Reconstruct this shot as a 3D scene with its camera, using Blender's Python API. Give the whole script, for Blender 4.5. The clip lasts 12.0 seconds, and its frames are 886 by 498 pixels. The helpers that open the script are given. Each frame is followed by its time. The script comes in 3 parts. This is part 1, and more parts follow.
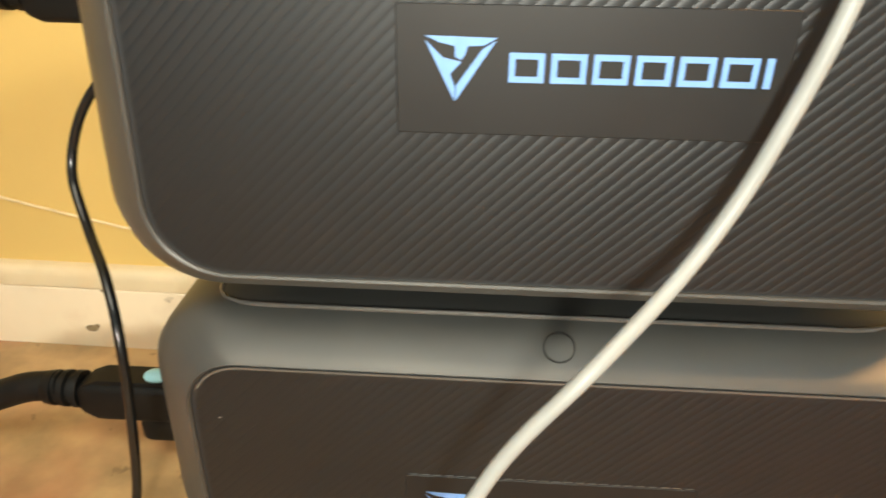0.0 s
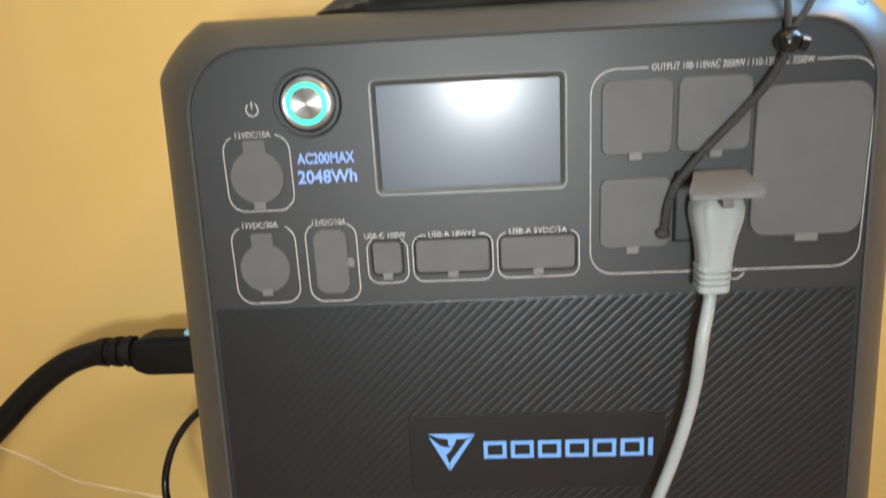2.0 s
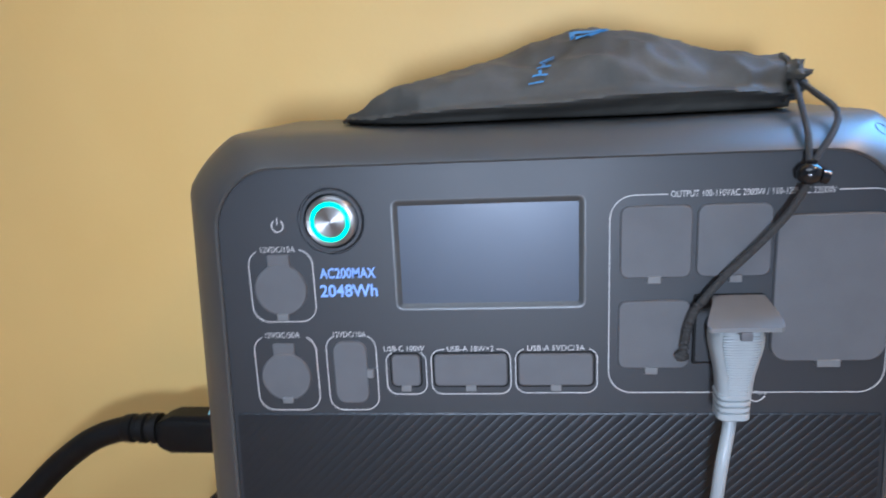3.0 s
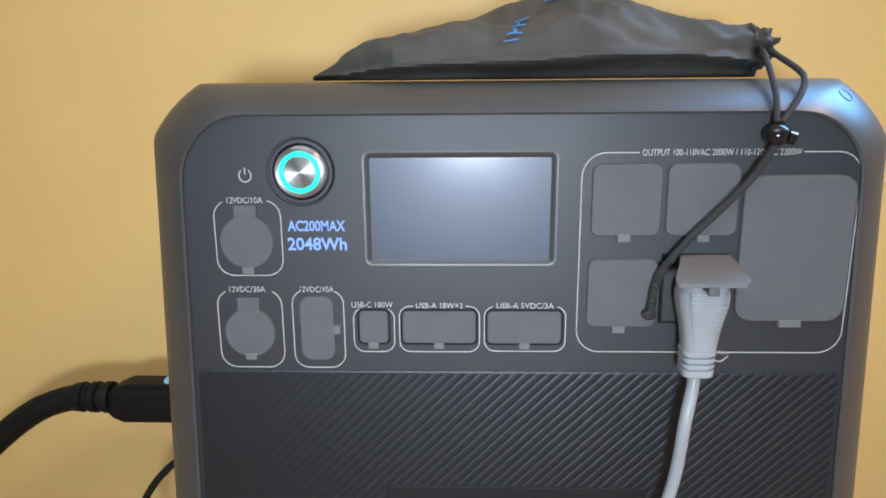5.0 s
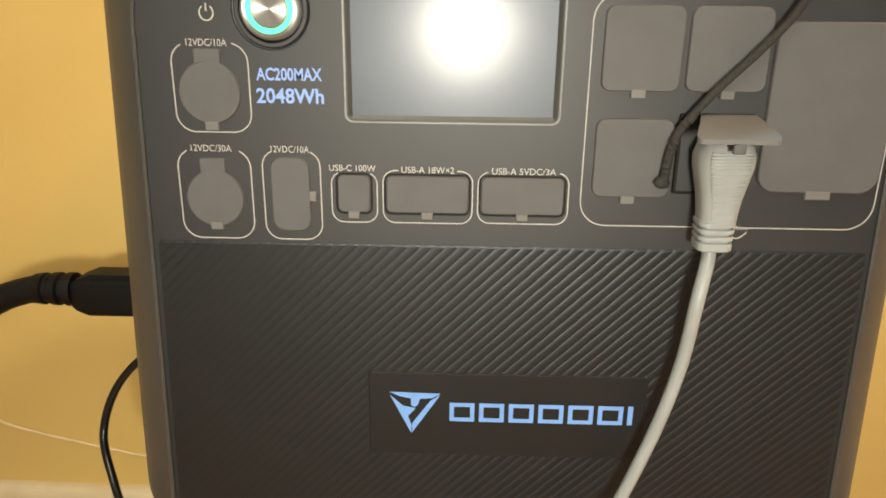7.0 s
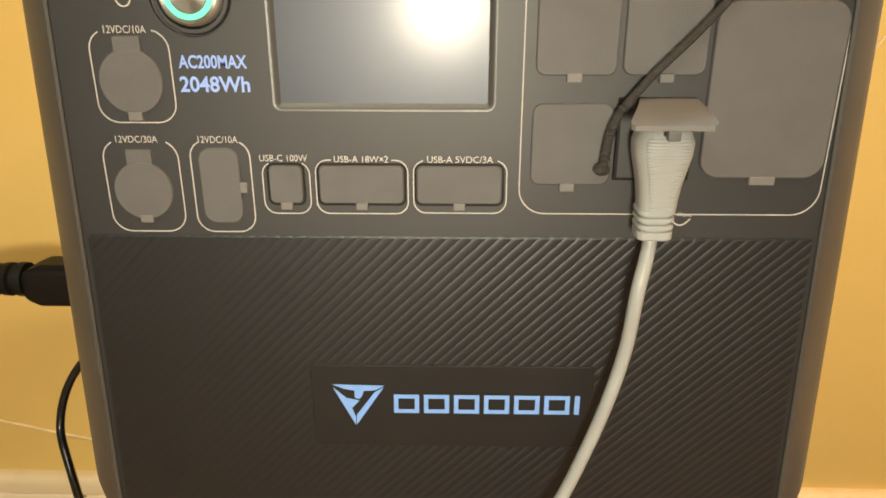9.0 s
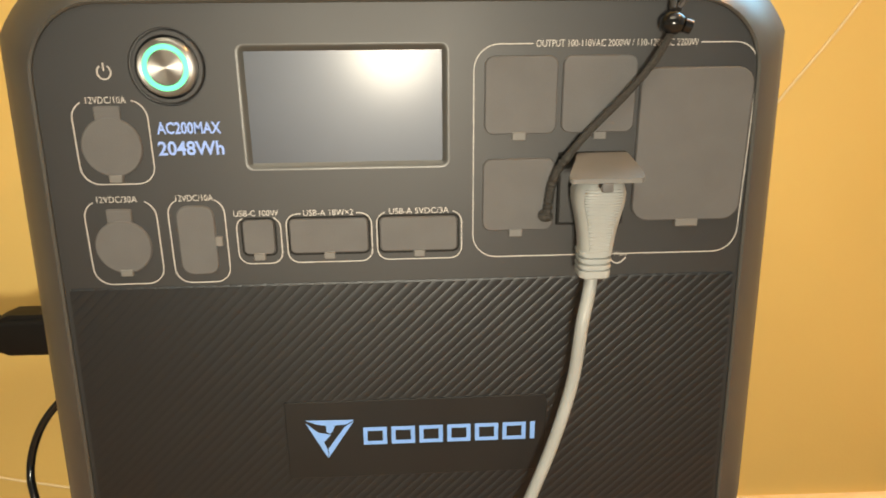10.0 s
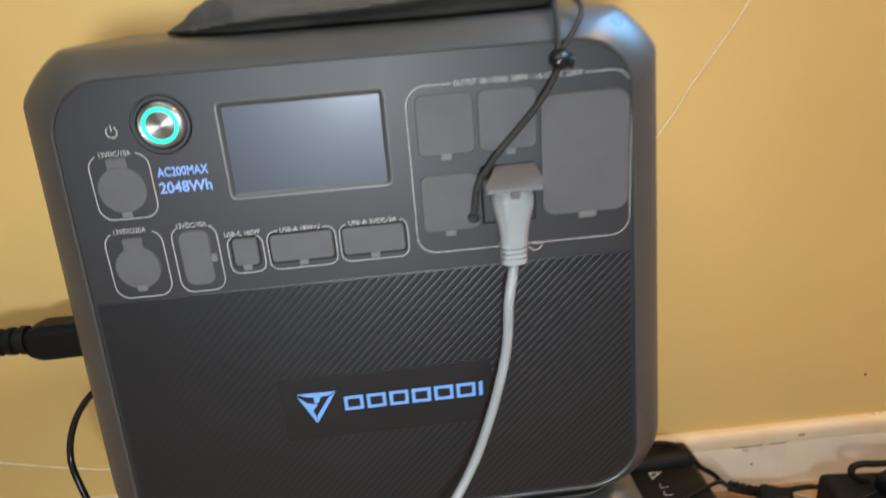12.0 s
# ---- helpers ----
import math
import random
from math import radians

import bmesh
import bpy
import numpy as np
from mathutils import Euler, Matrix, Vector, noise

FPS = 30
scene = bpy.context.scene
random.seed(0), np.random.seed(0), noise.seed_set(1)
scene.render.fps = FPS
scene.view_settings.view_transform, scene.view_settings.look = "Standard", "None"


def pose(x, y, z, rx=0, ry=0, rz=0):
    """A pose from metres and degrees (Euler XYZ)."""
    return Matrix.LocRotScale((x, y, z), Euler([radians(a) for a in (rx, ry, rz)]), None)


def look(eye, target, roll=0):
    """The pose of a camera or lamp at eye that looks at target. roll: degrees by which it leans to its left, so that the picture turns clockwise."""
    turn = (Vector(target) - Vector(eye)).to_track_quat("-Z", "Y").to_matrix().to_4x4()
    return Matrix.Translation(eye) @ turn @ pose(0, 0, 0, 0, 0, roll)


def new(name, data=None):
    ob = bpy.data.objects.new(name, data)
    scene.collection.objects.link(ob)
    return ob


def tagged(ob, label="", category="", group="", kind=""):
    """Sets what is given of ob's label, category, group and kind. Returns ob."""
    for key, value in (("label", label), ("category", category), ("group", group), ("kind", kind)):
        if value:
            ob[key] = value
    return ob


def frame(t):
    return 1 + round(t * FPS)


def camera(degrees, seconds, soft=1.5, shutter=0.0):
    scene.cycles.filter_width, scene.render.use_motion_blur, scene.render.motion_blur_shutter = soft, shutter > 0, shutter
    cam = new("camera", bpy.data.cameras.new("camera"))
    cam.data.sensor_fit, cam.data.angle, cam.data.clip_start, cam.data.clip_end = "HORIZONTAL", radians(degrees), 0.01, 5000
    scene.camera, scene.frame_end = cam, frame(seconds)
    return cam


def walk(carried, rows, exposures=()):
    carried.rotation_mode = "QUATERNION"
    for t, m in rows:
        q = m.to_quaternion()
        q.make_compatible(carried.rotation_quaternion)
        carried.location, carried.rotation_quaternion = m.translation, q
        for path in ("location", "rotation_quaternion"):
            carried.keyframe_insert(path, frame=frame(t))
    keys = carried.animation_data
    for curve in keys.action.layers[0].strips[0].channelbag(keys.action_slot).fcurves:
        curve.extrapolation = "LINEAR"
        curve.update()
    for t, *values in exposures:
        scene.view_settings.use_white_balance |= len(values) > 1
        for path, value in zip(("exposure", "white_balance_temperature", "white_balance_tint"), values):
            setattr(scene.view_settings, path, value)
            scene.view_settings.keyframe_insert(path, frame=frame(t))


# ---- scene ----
cam = camera(64.0, 12.0, 1.7, 0.5)
PATH = [
    (0, (-0.0313, -0.2777, 0.4571), (-0.1426, 1.4920, -0.4680), 0.57),
    (0.5, (-0.0501, -0.2918, 0.4541), (-0.2454, 1.4949, -0.4231), 1.17),
    (1, (-0.0551, -0.3237, 0.5156), (-0.2304, 1.5197, -0.2400), -0.41),
    (1.5, (-0.0327, -0.3671, 0.5944), (-0.1722, 1.5289, -0.0267), -2.43),
    (2, (-0.0194, -0.3769, 0.6227), (-0.1333, 1.5468, 0.0875), -3.10),
    (2.5, (-0.0192, -0.3744, 0.6651), (-0.2231, 1.5537, 0.1744), -0.25),
    (3, (-0.0118, -0.3689, 0.6702), (-0.2072, 1.5686, 0.2144), -2.63),
    (3.2, (-0.0126, -0.3760, 0.6672), (-0.1057, 1.5770, 0.2464), -1.73),
    (4.8, (-0.0237, -0.3702, 0.6449), (-0.1107, 1.5747, 0.1867), -0.40),
    (5, (-0.0202, -0.3715, 0.6465), (-0.0928, 1.5732, 0.1849), -0.50),
    (5.5, (-0.0166, -0.3683, 0.6366), (-0.1038, 1.5743, 0.1691), -0.87),
    (6, (-0.0219, -0.3481, 0.6146), (-0.1139, 1.5691, 0.0525), -0.22),
    (6.5, (-0.0221, -0.3487, 0.6089), (-0.1104, 1.5561, 0.0057), 0.85),
    (7, (-0.0211, -0.3413, 0.5986), (-0.0623, 1.5575, -0.0282), 0.71),
    (7.5, (-0.0106, -0.3287, 0.5998), (-0.0541, 1.5505, -0.0835), -0.55),
    (7.7, (-0.0085, -0.3194, 0.5916), (-0.0236, 1.5521, -0.1137), -0.44),
    (9.3, (0.0098, -0.3304, 0.6054), (-0.0264, 1.5433, -0.0933), 0.08),
    (9.5, (0.0007, -0.3323, 0.6031), (0.0559, 1.5314, -0.1203), 1.52),
    (10, (0.0039, -0.3575, 0.6240), (0.1052, 1.5376, -0.0072), -0.44),
    (10.5, (0.0130, -0.3314, 0.6043), (0.1891, 1.5121, -0.1509), -1.28),
    (11, (0.0159, -0.3473, 0.5857), (0.2954, 1.4722, -0.1961), -2.40),
    (11.5, (0.0017, -0.3806, 0.6383), (0.1580, 1.4295, -0.1976), -4.69),
    (12, (0.0273, -0.4413, 0.6694), (0.1448, 1.4255, -0.0387), -4.51),
]
EXPOSURES = [(0.0, 0.68, 7000, 3), (0.5, 0.58, 6900, 3), (1.0, 0.45, 6300, 3), (1.5, 0.12, 6200, 4), (2.0, -0.05, 6000, 5), (2.5, -0.06, 5200, 6), (3.0, -0.18, 4800, 11), (5.0, -0.15, 5200, 9), (5.5, -0.13, 5400, 8), (6.0, -0.06, 6100, 6), (6.5, -0.09, 6900, 5), (7.5, 0.02, 7400, 4), (9.5, 0.02, 8300, 6), (10.0, 0.0, 8000, 6), (10.5, 0.02, 7000, 6), (11.0, 0.13, 7100, 6), (11.5, -0.07, 6700, 7), (12.0, -0.20, 5600, 7)]
walk(cam, [(t, look(eye, target, roll)) for t, eye, target, roll in PATH], EXPOSURES)

# ---- world and lights ----
world = bpy.data.worlds.new("world")
scene.world = world
world.use_nodes = True
wn = world.node_tree.nodes
sky = wn.new("ShaderNodeTexSky")
sky.sky_type, sky.sun_disc = "NISHITA", False
sky.sun_elevation, sky.sun_rotation = radians(25), radians(120)
world.node_tree.links.new(sky.outputs[0], wn["Background"].inputs[0])
wn["Background"].inputs[1].default_value = 0.08


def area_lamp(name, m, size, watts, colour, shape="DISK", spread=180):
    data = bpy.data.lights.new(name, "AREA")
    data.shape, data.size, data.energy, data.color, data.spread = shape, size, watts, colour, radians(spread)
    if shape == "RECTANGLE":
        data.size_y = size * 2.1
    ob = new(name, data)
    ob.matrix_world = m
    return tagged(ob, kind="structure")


area_lamp("ceiling_light", look((-0.30, -0.95, 2.36), (-0.1, -0.1, 0.4)), 1.70, 42, (1.0, 0.94, 0.82))
area_lamp("downlight_light", look((1.45, -0.27, 2.36), (0.62, 0.20, 0.30)), 0.35, 36, (1.0, 0.53, 0.20))
area_lamp("window_light", look((0.70, 0.262, 1.34), (0.70, -0.4, 1.34)), 0.45, 46, (0.26, 0.60, 1.0), "RECTANGLE")
# Fixed stand-in for the torch carried with the camera, not a room lamp.
area_lamp("torch_stand_in_light", look((-0.014, -0.95, 0.575), (-0.02, 0, 0.50)), 0.150, 1.85, (1.0, 0.96, 0.90), spread=80)

# ---- materials ----


def material(name, colour, rough=0.5, metal=0.0, vary=0.15, scale=40.0, bump=0.0, bump_scale=400.0, second=None, second_scale=6.0, spec=0.5, coat=0.0, emit=None, emit_strength=0.0, rough_vary=0.08, spots=None, spot_scale=40.0, spot_at=0.70):
    """A node material: base colour varied by two noises, roughness variation and fine relief, in object metres."""
    mat = bpy.data.materials.new(name)
    mat.use_nodes = True
    nodes, links = mat.node_tree.nodes, mat.node_tree.links
    b = nodes["Principled BSDF"]
    b.inputs["Metallic"].default_value = metal
    b.inputs["Specular IOR Level"].default_value = spec
    b.inputs["Coat Weight"].default_value = coat
    b.inputs["Coat Roughness"].default_value = 0.15
    co = nodes.new("ShaderNodeNewGeometry").outputs["Position"]

    def grain(s, detail=4.0):
        n = nodes.new("ShaderNodeTexNoise")
        n.inputs["Scale"].default_value, n.inputs["Detail"].default_value = s, detail
        links.new(co, n.inputs["Vector"])
        return n.outputs["Fac"]

    def mix(fac, a, c, lo=0.35, hi=0.65):
        r = nodes.new("ShaderNodeMapRange")
        r.inputs["From Min"].default_value, r.inputs["From Max"].default_value = lo, hi
        links.new(fac, r.inputs["Value"])
        m = nodes.new("ShaderNodeMix")
        m.data_type = "RGBA"
        links.new(r.outputs[0], m.inputs["Factor"])
        for v, sock in ((a, m.inputs["A"]), (c, m.inputs["B"])):
            if hasattr(v, "links"):
                links.new(v, sock)
            else:
                sock.default_value = (*v, 1)
        return m.outputs["Result"]

    dark = tuple(c * (1 - vary) for c in colour)
    light = tuple(min(1, c * (1 + vary)) for c in colour)
    out = mix(grain(scale), dark, light)
    if second:
        out = mix(grain(second_scale, 6.0), out, second, 0.5, 0.7)
    if spots:
        out = mix(grain(spot_scale, 3.0), out, spots, spot_at, spot_at + 0.06)
    links.new(out, b.inputs["Base Color"])
    rr = nodes.new("ShaderNodeMapRange")
    rr.inputs["To Min"].default_value, rr.inputs["To Max"].default_value = max(0.02, rough - rough_vary), min(1, rough + rough_vary)
    links.new(grain(scale * 0.6), rr.inputs["Value"])
    links.new(rr.outputs[0], b.inputs["Roughness"])
    if bump:
        bn = nodes.new("ShaderNodeBump")
        bn.inputs["Strength"].default_value, bn.inputs["Distance"].default_value = bump, 0.001
        links.new(grain(bump_scale), bn.inputs["Height"])
        links.new(bn.outputs[0], b.inputs["Normal"])
    if emit:
        b.inputs["Emission Color"].default_value, b.inputs["Emission Strength"].default_value = (*emit, 1), emit_strength
    return mat


M_FRAME = material("satin_grey_plastic", (0.049, 0.0510, 0.0495), 0.40, vary=0.06, scale=25, bump=0.03, bump_scale=1800, spec=0.72, rough_vary=0.05)
M_PANEL = material("dark_grey_panel_plastic", (0.0105, 0.0125, 0.0152), 0.50, vary=0.08, scale=18, bump=0.03, bump_scale=1500, spec=0.67, rough_vary=0.04)
M_RIB = material("dark_ribbed_plastic", (0.0038, 0.0050, 0.0070), 0.46, vary=0.08, scale=18, bump=0.012, bump_scale=1500, spec=0.57, rough_vary=0.03)
M_BADGE = material("black_badge_plastic", (0.0090, 0.0094, 0.0104), 0.46, vary=0.05, scale=30, bump=0.05, bump_scale=1500, spec=0.36)
M_RUBBER = material("grey_rubber", (0.094, 0.094, 0.097), 0.62, vary=0.05, scale=60, bump=0.15, bump_scale=1200)
M_TAB = material("light_grey_rubber", (0.145, 0.145, 0.142), 0.55, vary=0.05, scale=60)
M_PRINT = material("pale_grey_print", (0.48, 0.47, 0.45), 0.6, vary=0.06, scale=300)
M_WORN = material("worn_grey_print", (0.33, 0.32, 0.30), 0.6, vary=0.25, scale=300)
M_BLUE = material("light_blue_print", (0.175, 0.365, 0.78), 0.5, vary=0.04, scale=200)
M_TEXTBLUE = material("soft_blue_print", (0.25, 0.40, 0.85), 0.5, vary=0.05, scale=300)
M_BAGBLUE = material("dull_blue_print", (0.06, 0.20, 0.42), 0.6, vary=0.1, scale=200)
M_BLACK = material("black_plastic", (0.0048, 0.0046, 0.0043), 0.58, vary=0.15, scale=50, bump=0.1, bump_scale=900, spec=0.24)
M_GAP = material("black_gap", (0.004, 0.004, 0.004), 0.60, vary=0.1, scale=50)
# Paler than the case plastic: the edges' highlight is put into this colour.
M_LIP = material("glossy_edge_highlight_grey", (0.090, 0.088, 0.084), 0.24, vary=0.05, scale=60, spec=1.0, rough_vary=0.05)
M_CABLE = material("black_cable_rubber", (0.0050, 0.0046, 0.0042), 0.58, vary=0.15, scale=80, bump=0.1, bump_scale=700, spec=0.24)
M_GLOSSCABLE = material("glossy_black_cable", (0.008, 0.008, 0.008), 0.18, vary=0.1, scale=80)
M_WHITEPLUG = material("pale_grey_vinyl", (0.325, 0.350, 0.352), 0.40, vary=0.04, scale=60, bump=0.05, bump_scale=700)
M_WIRE = material("cream_wire", (0.78, 0.62, 0.36), 0.5, vary=0.08, scale=60)
M_STEEL = material("brushed_steel", (0.36, 0.355, 0.34), 0.42, metal=1.0, vary=0.05, scale=300)
M_GREEN = material("green_light_ring", (0.1, 0.8, 0.5), 0.4, emit=(0.0, 0.95, 0.42), emit_strength=0.85)
M_SCREEN = material("dark_display_glass", (0.030, 0.037, 0.050), 0.40, vary=0.03, scale=40, spec=0.66, coat=0.26, rough_vary=0.02)
M_TEAL = material("teal_plastic", (0.30, 0.58, 0.66), 0.4, vary=0.05, scale=200)
M_BAG = material("black_nylon", (0.070, 0.067, 0.057), 0.62, vary=0.22, scale=26, bump=0.22, bump_scale=420, spec=0.3)
M_CORD = material("black_cord", (0.032, 0.030, 0.027), 0.75, vary=0.3, scale=900, bump=0.8, bump_scale=1500)
M_WALL = material("ochre_wall_paint", (0.72, 0.500, 0.168), 0.50, vary=0.04, scale=3.0, bump=0.14, bump_scale=260, second=(0.70, 0.475, 0.150), second_scale=5.0)
M_BASE = material("cream_painted_wood", (0.88, 0.75, 0.55), 0.4, vary=0.04, scale=14, bump=0.2, bump_scale=60, second=(0.80, 0.65, 0.46), second_scale=22, spots=(0.40, 0.31, 0.20), spot_scale=38.0, spot_at=0.68)
M_CAP = material("stained_cream_paint", (0.76, 0.62, 0.40), 0.45, vary=0.06, scale=16, bump=0.2, bump_scale=60, second=(0.70, 0.52, 0.29), second_scale=18, spots=(0.34, 0.24, 0.13), spot_scale=30.0, spot_at=0.66)
M_STAIN = material("brown_scuff", (0.30, 0.22, 0.12), 0.7, vary=0.3, scale=400)
M_FLOOR = material("terracotta_stone", (0.43, 0.275, 0.13), 0.42, vary=0.22, scale=30, bump=0.3, bump_scale=90, second=(0.38, 0.14, 0.075), second_scale=6, spots=(0.20, 0.125, 0.06), spot_scale=45.0, spot_at=0.66)
M_CEIL = material("white_ceiling_paint", (0.78, 0.76, 0.72), 0.8, vary=0.03, scale=4, bump=0.2, bump_scale=120)
M_ROOM = material("pale_grey_wall_paint", (0.42, 0.42, 0.41), 0.6, vary=0.03, scale=3.0, bump=0.12, bump_scale=260)
M_BRASS = material("dull_brass", (0.48, 0.42, 0.30), 0.42, metal=1.0, vary=0.04, scale=200)

st = M_STEEL.node_tree
bsdf = st.nodes["Principled BSDF"]
bsdf.inputs["Anisotropic"].default_value = 0.9
bsdf.inputs["Anisotropic Rotation"].default_value = 0.25
M_SCREEN.node_tree.nodes["Principled BSDF"].inputs["Specular Tint"].default_value = (0.82, 0.88, 1.0, 1)
M_SCREEN.node_tree.nodes["Principled BSDF"].inputs["Coat Roughness"].default_value = 0.17
M_RIB.node_tree.nodes["Principled BSDF"].inputs["Specular Tint"].default_value = (0.93, 0.97, 1.0, 1)
tan = st.nodes.new("ShaderNodeTangent")
tan.direction_type, tan.axis = "RADIAL", "Y"
st.links.new(tan.outputs[0], bsdf.inputs["Tangent"])

# ---- mesh helpers ----


def link(name, bm, mat, parent=None, label="", smooth=32):
    me = bpy.data.meshes.new(name)
    bmesh.ops.recalc_face_normals(bm, faces=bm.faces)
    for f in bm.faces:
        f.smooth = len(f.verts) < 5
    bm.to_mesh(me)
    bm.free()
    me.set_sharp_from_angle(angle=radians(smooth))
    me.materials.append(mat)
    ob = new(name, me)
    ob.parent = parent
    if label:
        ob["label"] = label
    return ob


def part(name, bm, mat, parent, label=""):
    return link(name, bm, mat, parent, label)


def thing(name, label, category, group="", place=(0, 0, 0)):
    ob = new(name)
    ob.location = place
    ob.empty_display_size = 0.02
    return tagged(ob, label, category, group)


def outline(x0, x1, z0, z1, rt, rb, n=8, cham=0.0, centre=0.0, taper=0.0, zref=0.48):
    """Points of a rounded rectangle in x, z, counter-clockwise from the lower right corner. cham flattens the upper corners."""
    pts = []
    for cx, cz, r, a0, c in ((x1 - rb, z0 + rb, rb, -90, 0), (x1 - rt, z1 - rt, rt, 0, cham), (x0 + rt, z1 - rt, rt, 90, cham), (x0 + rb, z0 + rb, rb, 180, 0)):
        for k in range(n + 1):
            a, s = radians(a0 + 90 * k / n), k / n
            ex, ez = math.cos(radians(a0)), math.sin(radians(a0))
            fx, fz = math.cos(radians(a0 + 90)), math.sin(radians(a0 + 90))
            px = (1 - c) * math.cos(a) + c * (ex * (1 - s) + fx * s)
            pz = (1 - c) * math.sin(a) + c * (ez * (1 - s) + fz * s)
            pts.append((cx + r * px, cz + r * pz))
    return [(centre + (x - centre) * (1 + taper * (zref - z)), z) for x, z in pts]


def loft(rings, cap_start=True, cap_end=True):
    """A skin over rings of equal count, each a list of (x, y, z)."""
    bm = bmesh.new()
    vs = [[bm.verts.new(p) for p in ring] for ring in rings]
    n = len(vs[0])
    for a, b in zip(vs, vs[1:]):
        for k in range(n):
            bm.faces.new((a[k], a[(k + 1) % n], b[(k + 1) % n], b[k]))
    if cap_start:
        bm.faces.new(vs[0])
    if cap_end:
        bm.faces.new(vs[-1])
    return bm


def plate(pts, y0, y1, bevel=0.0):
    """A plate with the outline pts in x, z, from the back y0 to the front y1, its front edge rounded."""
    cx, cz = sum(p[0] for p in pts) / len(pts), sum(p[1] for p in pts) / len(pts)

    def shrunk(d):
        out = []
        n = len(pts)
        for k in range(n):
            (ax, az), (bx, bz) = pts[k - 1], pts[(k + 1) % n]
            tx, tz = bx - ax, bz - az
            l = math.hypot(tx, tz) or 1
            out.append((pts[k][0] - d * tz / l, pts[k][1] + d * tx / l))
        return out
    rings = [[(x, y0, z) for x, z in pts]]
    if bevel:
        rings.append([(x, y1 + bevel, z) for x, z in pts])
        rings.append([(x, y1 + bevel * 0.48, z) for x, z in shrunk(bevel * 0.3)])
        rings.append([(x, y1, z) for x, z in shrunk(bevel)])
    else:
        rings.append([(x, y1, z) for x, z in pts])
    return loft(rings)


def smooth_path(pts, step=0.006):
    """A Catmull-Rom curve through the points."""
    p = [Vector(q) for q in pts]
    p = [2 * p[0] - p[1], *p, 2 * p[-1] - p[-2]]
    out = []
    for a, b, c, d in zip(p, p[1:], p[2:], p[3:]):
        n = max(2, int((c - b).length / step))
        for k in range(n):
            t = k / n
            out.append(0.5 * (2 * b + (c - a) * t + (2 * a - 5 * b + 4 * c - d) * t * t + (3 * b - a - 3 * c + d) * t ** 3))
    out.append(p[-2])
    return out


def tube(pts, r, sides=12, step=0.006, radii=None, ridge=0.0, ridges=0):
    """A round cable along the points, closed at both ends."""
    path = smooth_path(pts, step)
    rings, side = [], None
    for k, p in enumerate(path):
        d = (path[min(k + 1, len(path) - 1)] - path[max(k - 1, 0)]).normalized()
        if side is None:
            side = d.orthogonal().normalized()
        side = (side - d * side.dot(d)).normalized()
        up = d.cross(side)
        rr = r * (1 + ridge * math.sin(2 * math.pi * ridges * k / len(path))) if ridges else r
        rings.append([tuple(p + rr * (math.cos(2 * math.pi * i / sides) * side + math.sin(2 * math.pi * i / sides) * up)) for i in range(sides)])
    return loft(rings)


def ball(c, r, squash=(1, 1, 1), segments=16):
    bm = bmesh.new()
    bmesh.ops.create_uvsphere(bm, u_segments=segments, v_segments=segments // 2, radius=r, matrix=Matrix.Translation(c) @ Matrix.Diagonal((*squash, 1)))
    return bm


def disc_y(cx, cz, r, y0, y1, bevel=0.0, n=40, squash=1.0):
    """A round plate facing the front."""
    return plate([(cx + r * math.cos(2 * math.pi * k / n), cz + squash * r * math.sin(2 * math.pi * k / n)) for k in range(n)], y0, y1, bevel)


def ring_y(cx, cz, r0, r1, y0, y1, n=48):
    """A flat ring facing the front, between the radii r0 and r1."""
    rings = []
    for r, y in ((r1, y0), (r1, y1), (r0, y1), (r0, y0)):
        rings.append([(cx + r * math.cos(2 * math.pi * k / n), y, cz + r * math.sin(2 * math.pi * k / n)) for k in range(n)])
    return loft(rings + rings[:1], False, False)


def ribbon(pts, w, y, thick=0.0002, closed=False):
    """A printed line of width w along points in x, z."""
    bm = bmesh.new()
    n = len(pts)
    rows = []
    for k in range(n):
        a = pts[k - 1] if (k or closed) else pts[k]
        b = pts[(k + 1) % n] if (k < n - 1 or closed) else pts[k]
        tx, tz = b[0] - a[0], b[1] - a[1]
        l = math.hypot(tx, tz) or 1
        nx, nz = -tz / l * w / 2, tx / l * w / 2
        rows.append([bm.verts.new((pts[k][0] + s * nx, yy, pts[k][1] + s * nz)) for s, yy in ((1, y), (1, y - thick), (-1, y - thick), (-1, y))])
    pairs = list(zip(rows, rows[1:])) + ([(rows[-1], rows[0])] if closed else [])
    for a, b in pairs:
        for i in range(3):
            bm.faces.new((a[i], a[i + 1], b[i + 1], b[i]))
    return bm


def lettering(text, x0, x1, z0, z1, y, parent, mat, name="lettering", bold=0.0):
    """Words in the built-in font, fitted into the box x0..x1, z0..z1 on the front."""
    cu = bpy.data.curves.new(name, "FONT")
    cu.body, cu.extrude, cu.offset, cu.resolution_u = text, 0.0, bold, 3
    tmp = new("tmp", cu)
    bpy.context.view_layer.update()
    me = bpy.data.meshes.new_from_object(tmp.evaluated_get(bpy.context.evaluated_depsgraph_get()))
    bpy.data.objects.remove(tmp)
    co = np.array([v.co[:] for v in me.vertices])
    lo, hi = co.min(0), co.max(0)
    for v in me.vertices:
        v.co = (x0 + (v.co.x - lo[0]) / (hi[0] - lo[0]) * (x1 - x0), y, z0 + (v.co.y - lo[1]) / (hi[1] - lo[1]) * (z1 - z0))
    me.materials.clear()
    me.materials.append(mat)
    ob = new(name, me)
    ob.parent = parent
    return ob


